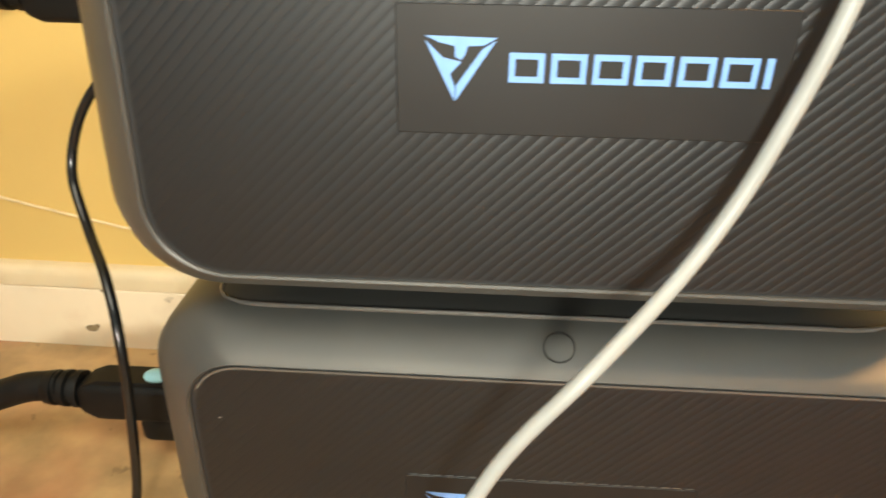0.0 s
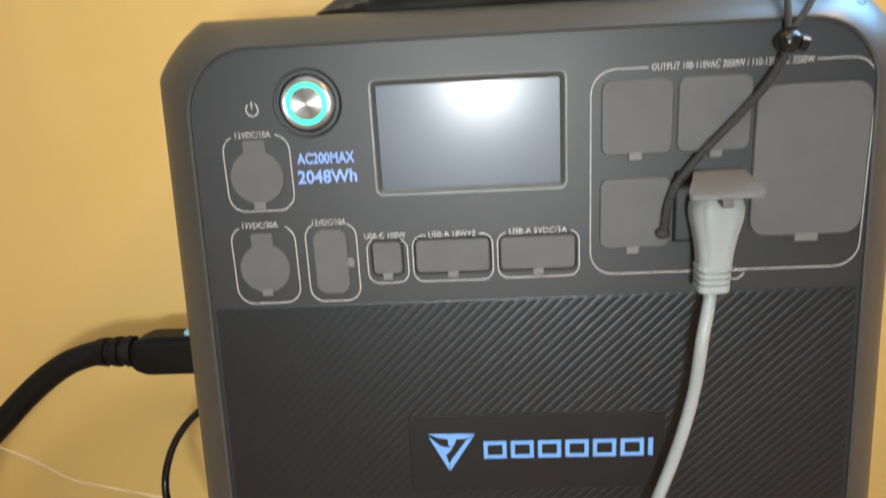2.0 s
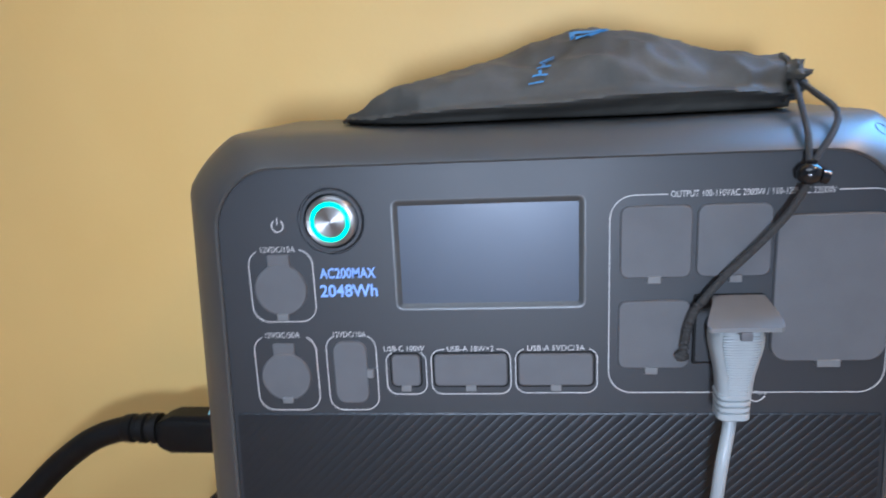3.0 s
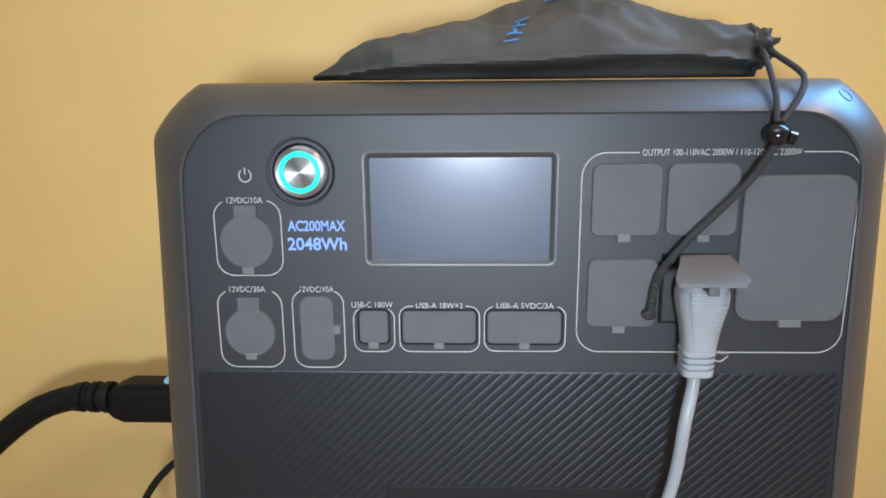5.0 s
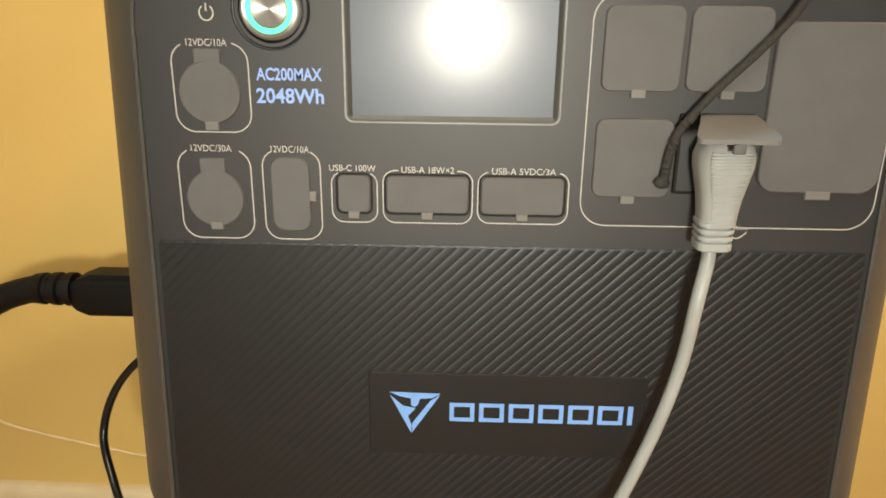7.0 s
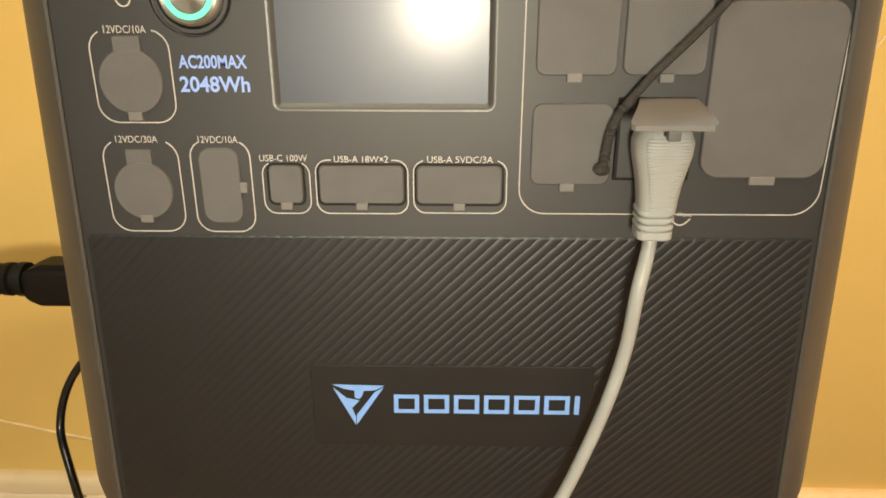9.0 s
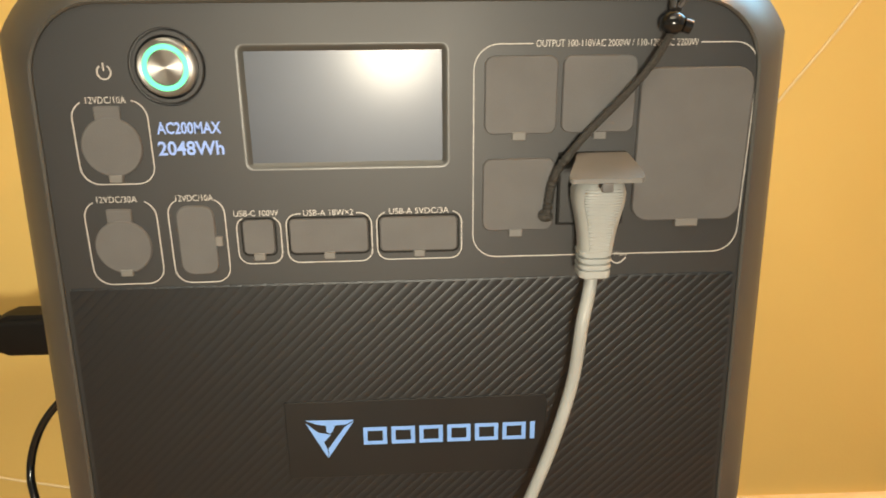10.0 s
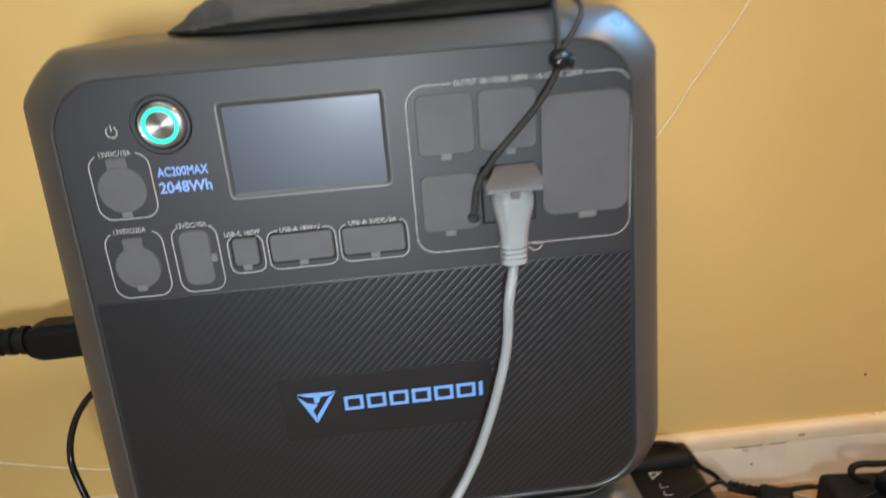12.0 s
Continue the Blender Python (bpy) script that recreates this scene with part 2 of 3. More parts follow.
def box(x0, x1, y0, y1, z0, z1, bevel=0.0, segments=2):
    bm = bmesh.new()
    bmesh.ops.create_cube(bm, size=1, matrix=Matrix.Translation(((x0 + x1) / 2, (y0 + y1) / 2, (z0 + z1) / 2)) @ Matrix.Diagonal((x1 - x0, y1 - y0, z1 - z0, 1)))
    if bevel:
        bmesh.ops.bevel(bm, geom=bm.edges[:], offset=bevel, segments=segments, affect="EDGES", profile=0.5)
    return bm


# ---- the room ----
WALL, FLOOR = 0.222, 0.089
SKEW = -0.0165  # the wall is not quite parallel to the cases


def wall_y(x):
    return WALL + SKEW * x


def setting(name, bm, mat, label, category):
    return tagged(link(name, bm, mat, None), label, category, kind="structure")


setting("floor", box(-2.2, 2.2, -3.0, WALL + 0.1, FLOOR - 0.1, FLOOR), M_FLOOR, "mottled terracotta and tan stone floor", "floor")
WX0, WX1, WZ0, WZ1 = 0.46, 0.94, 0.84, 1.84
bm = bmesh.new()
loops = []
for y in (WALL, WALL + 0.1):
    for x0, x1, z0, z1 in ((-2.2, 2.2, FLOOR, 2.4), (WX0, WX1, WZ0, WZ1)):
        loops.append([bm.verts.new(p) for p in ((x0, y, z0), (x1, y, z0), (x1, y, z1), (x0, y, z1))])
for a, b in ((loops[0], loops[1]), (loops[2], loops[3]), (loops[0], loops[2]), (loops[1], loops[3])):
    for k in range(4):
        bm.faces.new((a[k], a[(k + 1) % 4], b[(k + 1) % 4], b[k]))
wall_north = setting("wall_north", bm, M_WALL, "ochre painted wall behind the power station", "wall")
wall_north.rotation_euler.z = SKEW
part("speck", ball((0.530, WALL, 0.219), 0.0016, (1, 0.4, 1), 8), M_CORD, wall_north, "small brown speck on the paint")
window = tagged(new("window_1"), "tall window high in the ochre wall", "window", kind="structure")
window.rotation_euler.z = SKEW
for x0, x1, z0, z1 in ((WX0, WX0 + 0.03, WZ0, WZ1), (WX1 - 0.03, WX1, WZ0, WZ1), (WX0 + 0.03, WX1 - 0.03, WZ0, WZ0 + 0.03), (WX0 + 0.03, WX1 - 0.03, WZ1 - 0.03, WZ1)):
    part("frame_bar", box(x0, x1, WALL + 0.06, WALL + 0.09, z0, z1, 0.003), M_BASE, window)
setting("wall_west", box(-2.3, -2.2, -3.0, WALL + 0.1, FLOOR, 2.4), M_ROOM, "pale grey painted side wall", "wall")
setting("wall_east", box(2.2, 2.3, -3.0, WALL + 0.1, FLOOR, 2.4), M_ROOM, "pale grey painted side wall", "wall")
setting("wall_south", box(-2.3, 2.3, -3.1, -3.0, FLOOR, 2.4), M_ROOM, "pale grey painted wall across the room", "wall")
setting("ceiling", box(-2.3, 2.3, -3.1, WALL + 0.1, 2.4, 2.5), M_CEIL, "plain white ceiling", "ceiling")


def moulding(profile):
    """A length of moulding along the wall with the profile of (distance from the wall, height over the floor)."""
    return loft([[(x, WALL - d, FLOOR + z) for d, z in profile] for x in (-2.2, 2.2)])


baseboard = setting("baseboard", moulding([(0.0, 0.0), (0.0120, 0.0), (0.0120, 0.0575), (0.0113, 0.0583), (0.0, 0.0583)]), M_BASE, "scuffed cream painted wooden baseboard along the wall", "baseboard")
baseboard.rotation_euler.z = SKEW
part("cap", moulding([(0.0, 0.0585), (0.0108, 0.0585), (0.0122, 0.0597), (0.0122, 0.0690), (0.0108, 0.0735), (0.0082, 0.0762), (0.0040, 0.0775), (0.0, 0.0775)]), M_CAP, baseboard, "stained rounded cap of the baseboard")
for x, z, w, h in ((-0.3710, 0.1080, 0.0060, 0.0034), (-0.3660, 0.1105, 0.0028, 0.0022), (-0.3500, 0.1468, 0.0060, 0.0018), (0.3890, 0.1476, 0.0150, 0.0009), (0.4060, 0.1478, 0.0060, 0.0012), (0.4280, 0.1478, 0.0130, 0.0007), (0.4560, 0.1560, 0.0050, 0.0016), (0.4000, 0.1230, 0.0020, 0.0014)):
    part("scuff", ball((x, WALL - 0.0122, z), 1.0, (w, 0.0003, h), 10), M_STAIN, baseboard, "brown scuff in the paint")

# ---- the power station ----
XC = 0.0033


def shell(rows, xc, taper, zref):
    """A case skin: rows of y, half width, lower and upper z, upper and lower corner radius, flattening."""
    return [[(x, y, z) for x, z in outline(xc - hw, xc + hw, z0, z1, rt, rb, 10, ch, xc, taper, zref)] for y, hw, z0, z1, rt, rb, ch in rows]


def brand_mark(parent, x0, z0, s, y, mat):
    """A blue mark: a triangle of three bars and a row of plain blocks. s: height of the triangle."""
    def piece(name, pts):
        part(name, plate([(x0 + s * 1.11 * u, z0 - s * v) for u, v in pts][::-1], y + 0.0002, y), mat, parent)
    piece("top_bar", [(0.0, 0.0), (1.0, 0.02), (0.82, 0.135), (0.60, 0.150), (0.555, 0.29), (0.50, 0.36), (0.42, 0.31), (0.42, 0.150), (0.22, 0.105)])
    piece("side_bar", [(0.01, 0.07), (0.26, 0.33), (0.40, 0.36), (0.51, 0.39), (0.36, 0.58), (0.43, 0.80), (0.42, 1.0)])
    piece("side_bar", [(0.985, 0.06), (0.435, 1.0), (0.445, 0.75), (0.80, 0.19)])
    x, h, w, pitch = x0 + s * 1.30, s * 0.455, s * 0.54, s * 0.640
    zt = z0 - s * 0.23
    for k in range(6):
        bm = bmesh.new()
        t = h * 0.21
        va = [bm.verts.new((px, y, pz)) for px, pz in ((x, zt - h), (x + w, zt - h), (x + w, zt), (x, zt))]
        vb = [bm.verts.new((px, y, pz)) for px, pz in ((x + t, zt - h + t), (x + w - t, zt - h + t), (x + w - t, zt - t), (x + t, zt - t))]
        for j in range(4):
            bm.faces.new((va[j], va[(j + 1) % 4], vb[(j + 1) % 4], vb[j]))
        part("block_mark", bm, mat, parent)
        x += pitch
    part("block_mark", plate([(x, zt - h), (x + s * 0.11, zt - h), (x + s * 0.11, zt), (x, zt)], y + 0.0002, y), mat, parent)


def ribs(poly, pitch, height, y, parent):
    """Slanted ridges moulded over a convex outline in x, z, rising to the right; each ridge is a piece."""
    c1 = max(x - z for x, z in poly)
    profile = [(0.40 * k / 6, 1 - (1 - k / 6) ** 2) for k in range(7)] + [(0.40 + 0.60 * k / 5, 1 - (k / 5) ** 2) for k in range(1, 6)]

    def span(c):
        zs = []
        for (ax, az), (bx, bz) in zip(poly, poly[1:] + poly[:1]):
            fa, fb = ax - az - c, bx - bz - c
            if (fa < 0) != (fb < 0):
                zs.append(az + (bz - az) * fa / (fa - fb))
        return (min(zs), max(zs)) if len(zs) >= 2 else None
    c = min(x - z for x, z in poly)
    while c < c1:
        bm, rows = bmesh.new(), []
        for u, h in profile:
            got = span(c + u * pitch)
            if got:
                rows.append([bm.verts.new((c + u * pitch + z, y - h * height, z)) for z in got])
        for a, b in zip(rows, rows[1:]):
            bm.faces.new((a[0], a[1], b[1], b[0]))
        for e in (0, 1):
            rim = [r[e] for r in rows]
            if len(rim) > 2:
                base = [bm.verts.new((v.co.x, y + 0.0002, v.co.z + (0.0011 if e else 0.0))) for v in rim]
                for p, q, pb, qb in zip(rim, rim[1:], base, base[1:]):
                    bm.faces.new((p, q, qb, pb))
        link("ridge", bm, M_RIB, parent, smooth=8)
        c += pitch


station = thing("power_station", "dark grey portable power station standing on a matching battery", "power station", place=(0, 0, 0.27))
station.location = (0.0012, 0, 0)
T = 0.19
case = shell([
    (0.0030, 0.1805, 0.2955, 0.6289, 0.034, 0.036, 0.0),
    (-0.0014, 0.1810, 0.2950, 0.6294, 0.034, 0.036, 0.0),
    (-0.0022, 0.1822, 0.2939, 0.6305, 0.035, 0.037, 0.0),
    (-0.0012, 0.1840, 0.2924, 0.6317, 0.036, 0.038, 0.0),
    (0.0040, 0.1905, 0.2872, 0.6357, 0.036, 0.041, 0.1),
    (0.0120, 0.1985, 0.2826, 0.6404, 0.034, 0.044, 0.35),
    (0.0220, 0.2060, 0.2802, 0.6440, 0.030, 0.047, 0.6),
    (0.0330, 0.2100, 0.2792, 0.6458, 0.028, 0.050, 0.7),
    (0.0450, 0.2110, 0.2790, 0.6462, 0.028, 0.050, 0.7),
    (0.1750, 0.2110, 0.2790, 0.6462, 0.028, 0.050, 0.7),
    (0.1980, 0.2060, 0.2810, 0.6429, 0.028, 0.048, 0.6),
    (0.2140, 0.1950, 0.2916, 0.6369, 0.028, 0.045, 0.4)], XC, T, 0.48)
part("case", loft(case, cap_start=False), M_FRAME, station, "satin grey plastic case with chamfered corners")

# the front panel, with openings for the display and the button
SX0, SX1, SZ0, SZ1 = -0.0735, 0.0215, 0.5530, 0.6068
BX, BZ = -0.1102, 0.6003
panel_edge = outline(XC - 0.1812, XC + 0.1812, 0.2947, 0.6297, 0.034, 0.036, 10, 0, XC, T)
bezel_edge = outline(SX0 - 0.0040, SX1 + 0.0040, SZ0 - 0.0040, SZ1 + 0.0040, 0.0040, 0.0040, 5)
button_edge = [(BX + 0.0185 * math.cos(2 * math.pi * k / 40), BZ + 0.0185 * math.sin(2 * math.pi * k / 40)) for k in range(40)]
bm = bmesh.new()
edges = []
for loop in (panel_edge, bezel_edge, button_edge):
    vs = [bm.verts.new((x, 0, z)) for x, z in loop]
    edges += [bm.edges.new((a, b)) for a, b in zip(vs, vs[1:] + vs[:1])]
bmesh.ops.triangle_fill(bm, use_beauty=True, edges=edges)
part("front_panel", bm, M_PANEL, station, "flat dark grey front panel")
RIBTOP = 0.4868
low = [(x, z) for x, z in outline(XC - 0.1785, XC + 0.1785, 0.2970, RIBTOP, 0.001, 0.034, 8, 0, XC, T)]
ribbed = part("ribbed_panel", plate(low, 0.0, -0.0003), M_RIB, station, "panel moulded with slanting ridges")
ribs(low, 0.00635, 0.00019, -0.0005, ribbed)
badge = part("badge_plate", plate(outline(-0.0690, 0.0810, 0.3655, 0.4160, 0.0015, 0.0015, 4), 0.0, -0.0012, 0.0004), M_BADGE, station, "smooth black badge plate")
brand_mark(badge, -0.0578, 0.4043, 0.0252, -0.0014, M_BLUE)

# display
bez = [[(x, y, z) for x, z in outline(SX0 - d, SX1 + d, SZ0 - d, SZ1 + d, max(0.0008, d), max(0.0008, d), 5)] for d, y in ((0.0040, 0.0), (0.0036, 0.00002), (0.0030, 0.00012), (0.0023, 0.0004), (0.0014, 0.0009), (0.0006, 0.0014), (0.0, 0.0018))]
# Paler case plastic here puts the light on the bevel into the colour.
part("display_bezel", loft(bez, False, False), M_FRAME, station, "sunken bevelled display surround")
part("display", plate(outline(SX0 - 0.001, SX1 + 0.001, SZ0 - 0.001, SZ1 + 0.001, 0.001, 0.001, 3), 0.0060, 0.0015, 0.0004), M_SCREEN, station, "blank dark display showing a reflection of the torch stand-in")

# power button
well = [[(BX + r * math.cos(2 * math.pi * k / 40), y, BZ + r * math.sin(2 * math.pi * k / 40)) for k in range(40)] for r, y in ((0.0185, 0.0), (0.0183, 0.0012), (0.0177, 0.0013), (0.0174, 0.0002), (0.0168, -0.0003), (0.0152, -0.0003), (0.0147, 0.0003), (0.0143, 0.0018), (0.0140, 0.0030))]
part("button_surround", loft(well, False, True), M_PANEL, station)
button = part("power_button", disc_y(BX, BZ, 0.0138, 0.003, -0.0028, 0.0012), M_STEEL, station, "brushed steel round power button")
part("light_ring", ring_y(BX, BZ, 0.0086, 0.0110, -0.0026, -0.0031), M_GREEN, button, "glowing green ring")
part("button_cap", disc_y(BX, BZ, 0.0085, -0.0024, -0.0033, 0.0006), M_STEEL, button)
arc = [(-0.1402 + 0.0032 * math.cos(radians(a)), 0.5984 + 0.0034 * math.sin(radians(a))) for a in range(125, 416, 10)]
sign = part("power_symbol", ribbon(arc, 0.0006, 0.0, 0.0003), M_PRINT, station)
part("symbol_stroke", ribbon([(-0.1402, 0.5990), (-0.1402, 0.6027)], 0.0006, 0.0, 0.0003), M_PRINT, sign)


def port_frame(x0, x1, z0, z1, r, gap0, gap1, rb=None):
    """A printed rounded frame, open at its upper side between gap0 and gap1."""
    pts = outline(x0, x1, z0, z1, r, rb or r, 7)
    k = 15
    left, right = pts[k + 1:], pts[:k + 1]
    start = [(gap0, z1)] if gap0 > x0 + r else []
    end = [(gap1, z1)] if gap1 < x1 - r else []
    chain = start + [p for p in left if p[0] <= max(gap0, x0 + 0.6 * r) or p[1] < z1 - 0.6 * r] + [p for p in right if p[0] >= min(gap1, x1 - 0.6 * r) or p[1] < z1 - 0.6 * r] + end
    return part("port_frame", ribbon(chain, 0.00052, 0.0, 0.0003), M_PRINT, station)


def cover(pts, tab, hinge=None, proud=0.0016):
    ob = part("port_cover", plate(pts, 0.001, -proud, 0.0006), M_RUBBER, station, "grey rubber port cover")
    x0, x1, z0, z1 = tab
    part("pull_tab", plate(outline(x0, x1, z0, z1, 0.0006, 0.0006, 3), 0.0, -proud - 0.0007, 0.0004), M_TAB, ob, "paler pull tab")
    if hinge:
        x0, x1, z0, z1 = hinge
        part("hinge_strap", plate(outline(x0, x1, z0, z1, 0.001, 0.001, 3), 0.0, -proud * 0.7, 0.0004), M_RUBBER, ob)
    return ob


def circle(cx, cz, r, n=36):
    return [(cx + r * math.cos(2 * math.pi * k / n), cz + r * math.sin(2 * math.pi * k / n)) for k in range(n)]


lettering("AC200MAX", -0.1189, -0.0877, 0.5682, 0.5742, -0.0004, station, M_TEXTBLUE, bold=0.022)
lettering("2048Wh", -0.1194, -0.0872, 0.5576, 0.5648, -0.0004, station, M_TEXTBLUE, bold=0.022)

# round sockets
port_frame(-0.1588, -0.1225, 0.5435, 0.5851, 0.009, -0.1522, -0.1300)
lettering("12VDC/10A", -0.1510, -0.1318, 0.5836, 0.5869, -0.0004, station, M_PRINT)
cover(circle(-0.1415, 0.5623, 0.0148), (-0.1448, -0.1382, 0.5445, 0.5486), (-0.1478, -0.1352, 0.5740, 0.5824))
port_frame(-0.1608, -0.1248, 0.4898, 0.5351, 0.009, -0.1590, -0.1268)
lettering("12VDC/30A", -0.1535, -0.1335, 0.5340, 0.5373, -0.0004, station, M_PRINT)
cover(circle(-0.1433, 0.5105, 0.0143), (-0.1465, -0.1402, 0.4947, 0.4984), (-0.1497, -0.1372, 0.5215, 0.5307))
# upright socket
port_frame(-0.1190, -0.0905, 0.4898, 0.5351, 0.008, -0.1172, -0.0925)
lettering("12VDC/10A", -0.1143, -0.0955, 0.5340, 0.5373, -0.0004, station, M_PRINT)
cover(outline(-0.1150, -0.0957, 0.4945, 0.5317, 0.006, 0.006, 6), (-0.0962, -0.0925, 0.5100, 0.5151))
# small sockets
port_frame(-0.0852, -0.0626, 0.4994, 0.5249, 0.006, -0.0845, -0.0635)
lettering("USB-C 100W", -0.0860, -0.0632, 0.5253, 0.5285, -0.0004, station, M_PRINT)
port_frame(-0.0597, -0.0155, 0.4995, 0.5260, 0.006, -0.0520, -0.0232)
lettering("USB-A 18W×2", -0.0505, -0.0247, 0.5249, 0.5281, -0.0004, station, M_PRINT)
port_frame(-0.0128, 0.0317, 0.5000, 0.5260, 0.006, -0.0075, 0.0265)
lettering("USB-A 5VDC/3A", -0.0062, 0.0250, 0.5249, 0.5281, -0.0004, station, M_PRINT)
for x0, x1, tx in ((-0.0820, -0.0660, -0.0742), (-0.0580, -0.0175, -0.0378), (-0.0112, 0.0293, 0.0092)):
    part("port_recess", ribbon(outline(x0 - 0.0007, x1 + 0.0007, 0.5041, 0.5241, 0.003, 0.003, 4), 0.0010, 0.0, 0.0004, True), M_BLACK, station)
    cover(outline(x0, x1, 0.5048, 0.5234, 0.0028, 0.0028, 5), (tx - 0.0029, tx + 0.0029, 0.5017, 0.5055))
# mains outlets
port_frame(0.0377, 0.1808, 0.5000, 0.6096, 0.0125, 0.0668, 0.1505)
lettering("OUTPUT 100-110VAC 2000W / 110-120VAC 2200W", 0.0683, 0.1492, 0.6080, 0.6114, -0.0004, station, M_PRINT)
cover(outline(0.0430, 0.0793, 0.5657, 0.6040, 0.0045, 0.0045, 6), (0.0570, 0.0640, 0.5626, 0.5669), proud=0.0024)
cover(outline(0.0819, 0.1190, 0.5659, 0.6040, 0.0045, 0.0045, 6), (0.0985, 0.1050, 0.5626, 0.5669), proud=0.0024)
cover(outline(0.0425, 0.0797, 0.5150, 0.5530, 0.0045, 0.0045, 6), (0.0565, 0.0635, 0.5117, 0.5159), proud=0.0024)
cover(outline(0.1212, 0.1788, 0.5189, 0.5978, 0.0090, 0.0090, 8), (0.1450, 0.1570, 0.5156, 0.5198), proud=0.0032)
part("mains_socket", plate(outline(0.0815, 0.1172, 0.5170, 0.5559, 0.0010, 0.0010, 4), 0.0, -0.0012, 0.0005), M_BLACK, station, "black mains socket face")
part("socket_face", plate(outline(0.0832, 0.1158, 0.5186, 0.5545, 0.0008, 0.0008, 3), -0.0010, -0.0015), M_PANEL, station)
rings = []
for s, w, dx in ((0.0, 0.76, 0.0030), (0.35, 0.86, 0.0012), (0.70, 1.0, -0.0010), (0.88, 1.06, -0.0022), (0.96, 1.03, -0.0028), (1.0, 0.95, -0.0030)):
    y, z = -0.002 - 0.034 * s, 0.5535 - 0.0040 * s - 0.0022 * s * s
    cx, hw = 0.1008 + dx, 0.0172 * w
    rings.append([(cx - hw, y, z), (cx + hw, y, z), (cx + hw, y, z + 0.0022), (cx - hw, y, z + 0.0022)])
# Flap in the paler tab rubber: light from above is put into its colour.
flap = part("open_flap", loft(rings), M_TAB, station, "grey rubber flap lifted over the plug, paler for the light from above")
part("flap_tab", box(0.0950, 0.1005, -0.0375, -0.0345, 0.5432, 0.5476, 0.0006), M_RUBBER, flap)
lettering("Wave", 0.1140, 0.1215, 0.4989, 0.5012, -0.0005, station, M_PRINT)
part("sine_symbol", ribbon([(0.1115 + 0.0095 * k / 12, 0.4977 - 0.0032 * math.sin(math.pi * k / 12)) for k in range(13)], 0.0006, 0.0, 0.0003), M_PRINT, station)


def cap_ring(c, normal, r, parent, name, label, gap=0.0004, mat=M_GAP):
    """A round plug flush in a sloping face, told by the fine dark gap round it."""
    n = Vector(normal).normalized()
    a = n.orthogonal().normalized()
    b = n.cross(a)
    rings = []
    for rr, d in ((r, -0.001), (r, 0.00006), (r - gap, 0.00006), (r - gap, -0.001)):
        rings.append([tuple(Vector(c) + n * d + rr * (math.cos(t) * a + math.sin(t) * b)) for t in [2 * math.pi * k / 32 for k in range(32)]])
    part(name, loft(rings + rings[:1], False, False), mat, parent, label)


cap_ring((0.17590, 0.01523, 0.63765), (0.41, -0.58, 0.71), 0.0042, station, "corner_plug", "small round moulded plug in the corner", 0.0004, M_FRAME)

# ---- the battery below ----
battery = thing("expansion_battery", "dark grey expansion battery under the power station", "battery")
XB = 0.0045
TB = 0.03
shell2 = shell([
    (0.0080, 0.1845, 0.0990, 0.2395, 0.028, 0.024, 0.0),
    (0.0030, 0.1850, 0.0985, 0.2400, 0.028, 0.024, 0.0),
    (0.0015, 0.1862, 0.0975, 0.2412, 0.029, 0.025, 0.0),
    (0.0028, 0.1882, 0.0960, 0.2426, 0.030, 0.026, 0.0),
    (0.0075, 0.1955, 0.0985, 0.2462, 0.032, 0.030, 0.0),
    (0.0150, 0.2030, 0.0975, 0.2510, 0.035, 0.034, 0.0),
    (0.0215, 0.2080, 0.0968, 0.2550, 0.037, 0.037, 0.0),
    (0.0275, 0.2112, 0.0963, 0.2586, 0.039, 0.040, 0.0),
    (0.0310, 0.2124, 0.0961, 0.2598, 0.0395, 0.041, 0.0),
    (0.0400, 0.2135, 0.0960, 0.2600, 0.040, 0.042, 0.0),
    (0.1750, 0.2135, 0.0960, 0.2600, 0.040, 0.042, 0.0),
    (0.2120, 0.2010, 0.0985, 0.2580, 0.040, 0.040, 0.0)], XB, TB, 0.18)
part("case", loft(shell2, cap_start=False), M_FRAME, battery, "satin grey plastic case with rounded shoulders")
edge2 = outline(XB - 0.1855, XB + 0.1855, 0.0980, 0.2405, 0.028, 0.024, 10, 0, XB, TB, 0.18)
part("front_panel", plate(edge2, 0.0085, 0.0045), M_PANEL, battery)
low2 = outline(XB - 0.1822, XB + 0.1822, 0.0995, 0.2368, 0.026, 0.022, 8, 0, XB, TB, 0.18)
ribbed2 = part("ribbed_panel", plate(low2, 0.0050, 0.0042), M_RIB, battery, "panel moulded with slanting ridges")
lip = outline(XB - 0.1830, XB + 0.1830, 0.1000, 0.2378, 0.026, 0.022, 10, 0, XB, TB, 0.18)
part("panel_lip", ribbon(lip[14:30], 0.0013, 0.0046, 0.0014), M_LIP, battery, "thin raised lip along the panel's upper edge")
# Extra facets in the paler case plastic paint the glint on ridge ends.
bm = bmesh.new()
for k in range(24):
    x = -0.0660 + 0.00635 * k
    bm.faces.new([bm.verts.new(p) for p in ((x, 0.0042, 0.1729), (x, 0.0034, 0.1725), (x + 0.0046, 0.0034, 0.1725), (x + 0.0046, 0.0042, 0.1729))])
part("ridge_end_glint", bm, M_FRAME, battery, "row of paler facets for the glint on ridge ends above the badge")
part("scratch", ribbon([(-0.1662, 0.205), (-0.1650, 0.2051)], 0.0004, 0.0038, 0.0004), M_PRINT, battery, "short pale scratch")
ribs(low2, 0.00635, 0.00019, 0.0040, ribbed2)
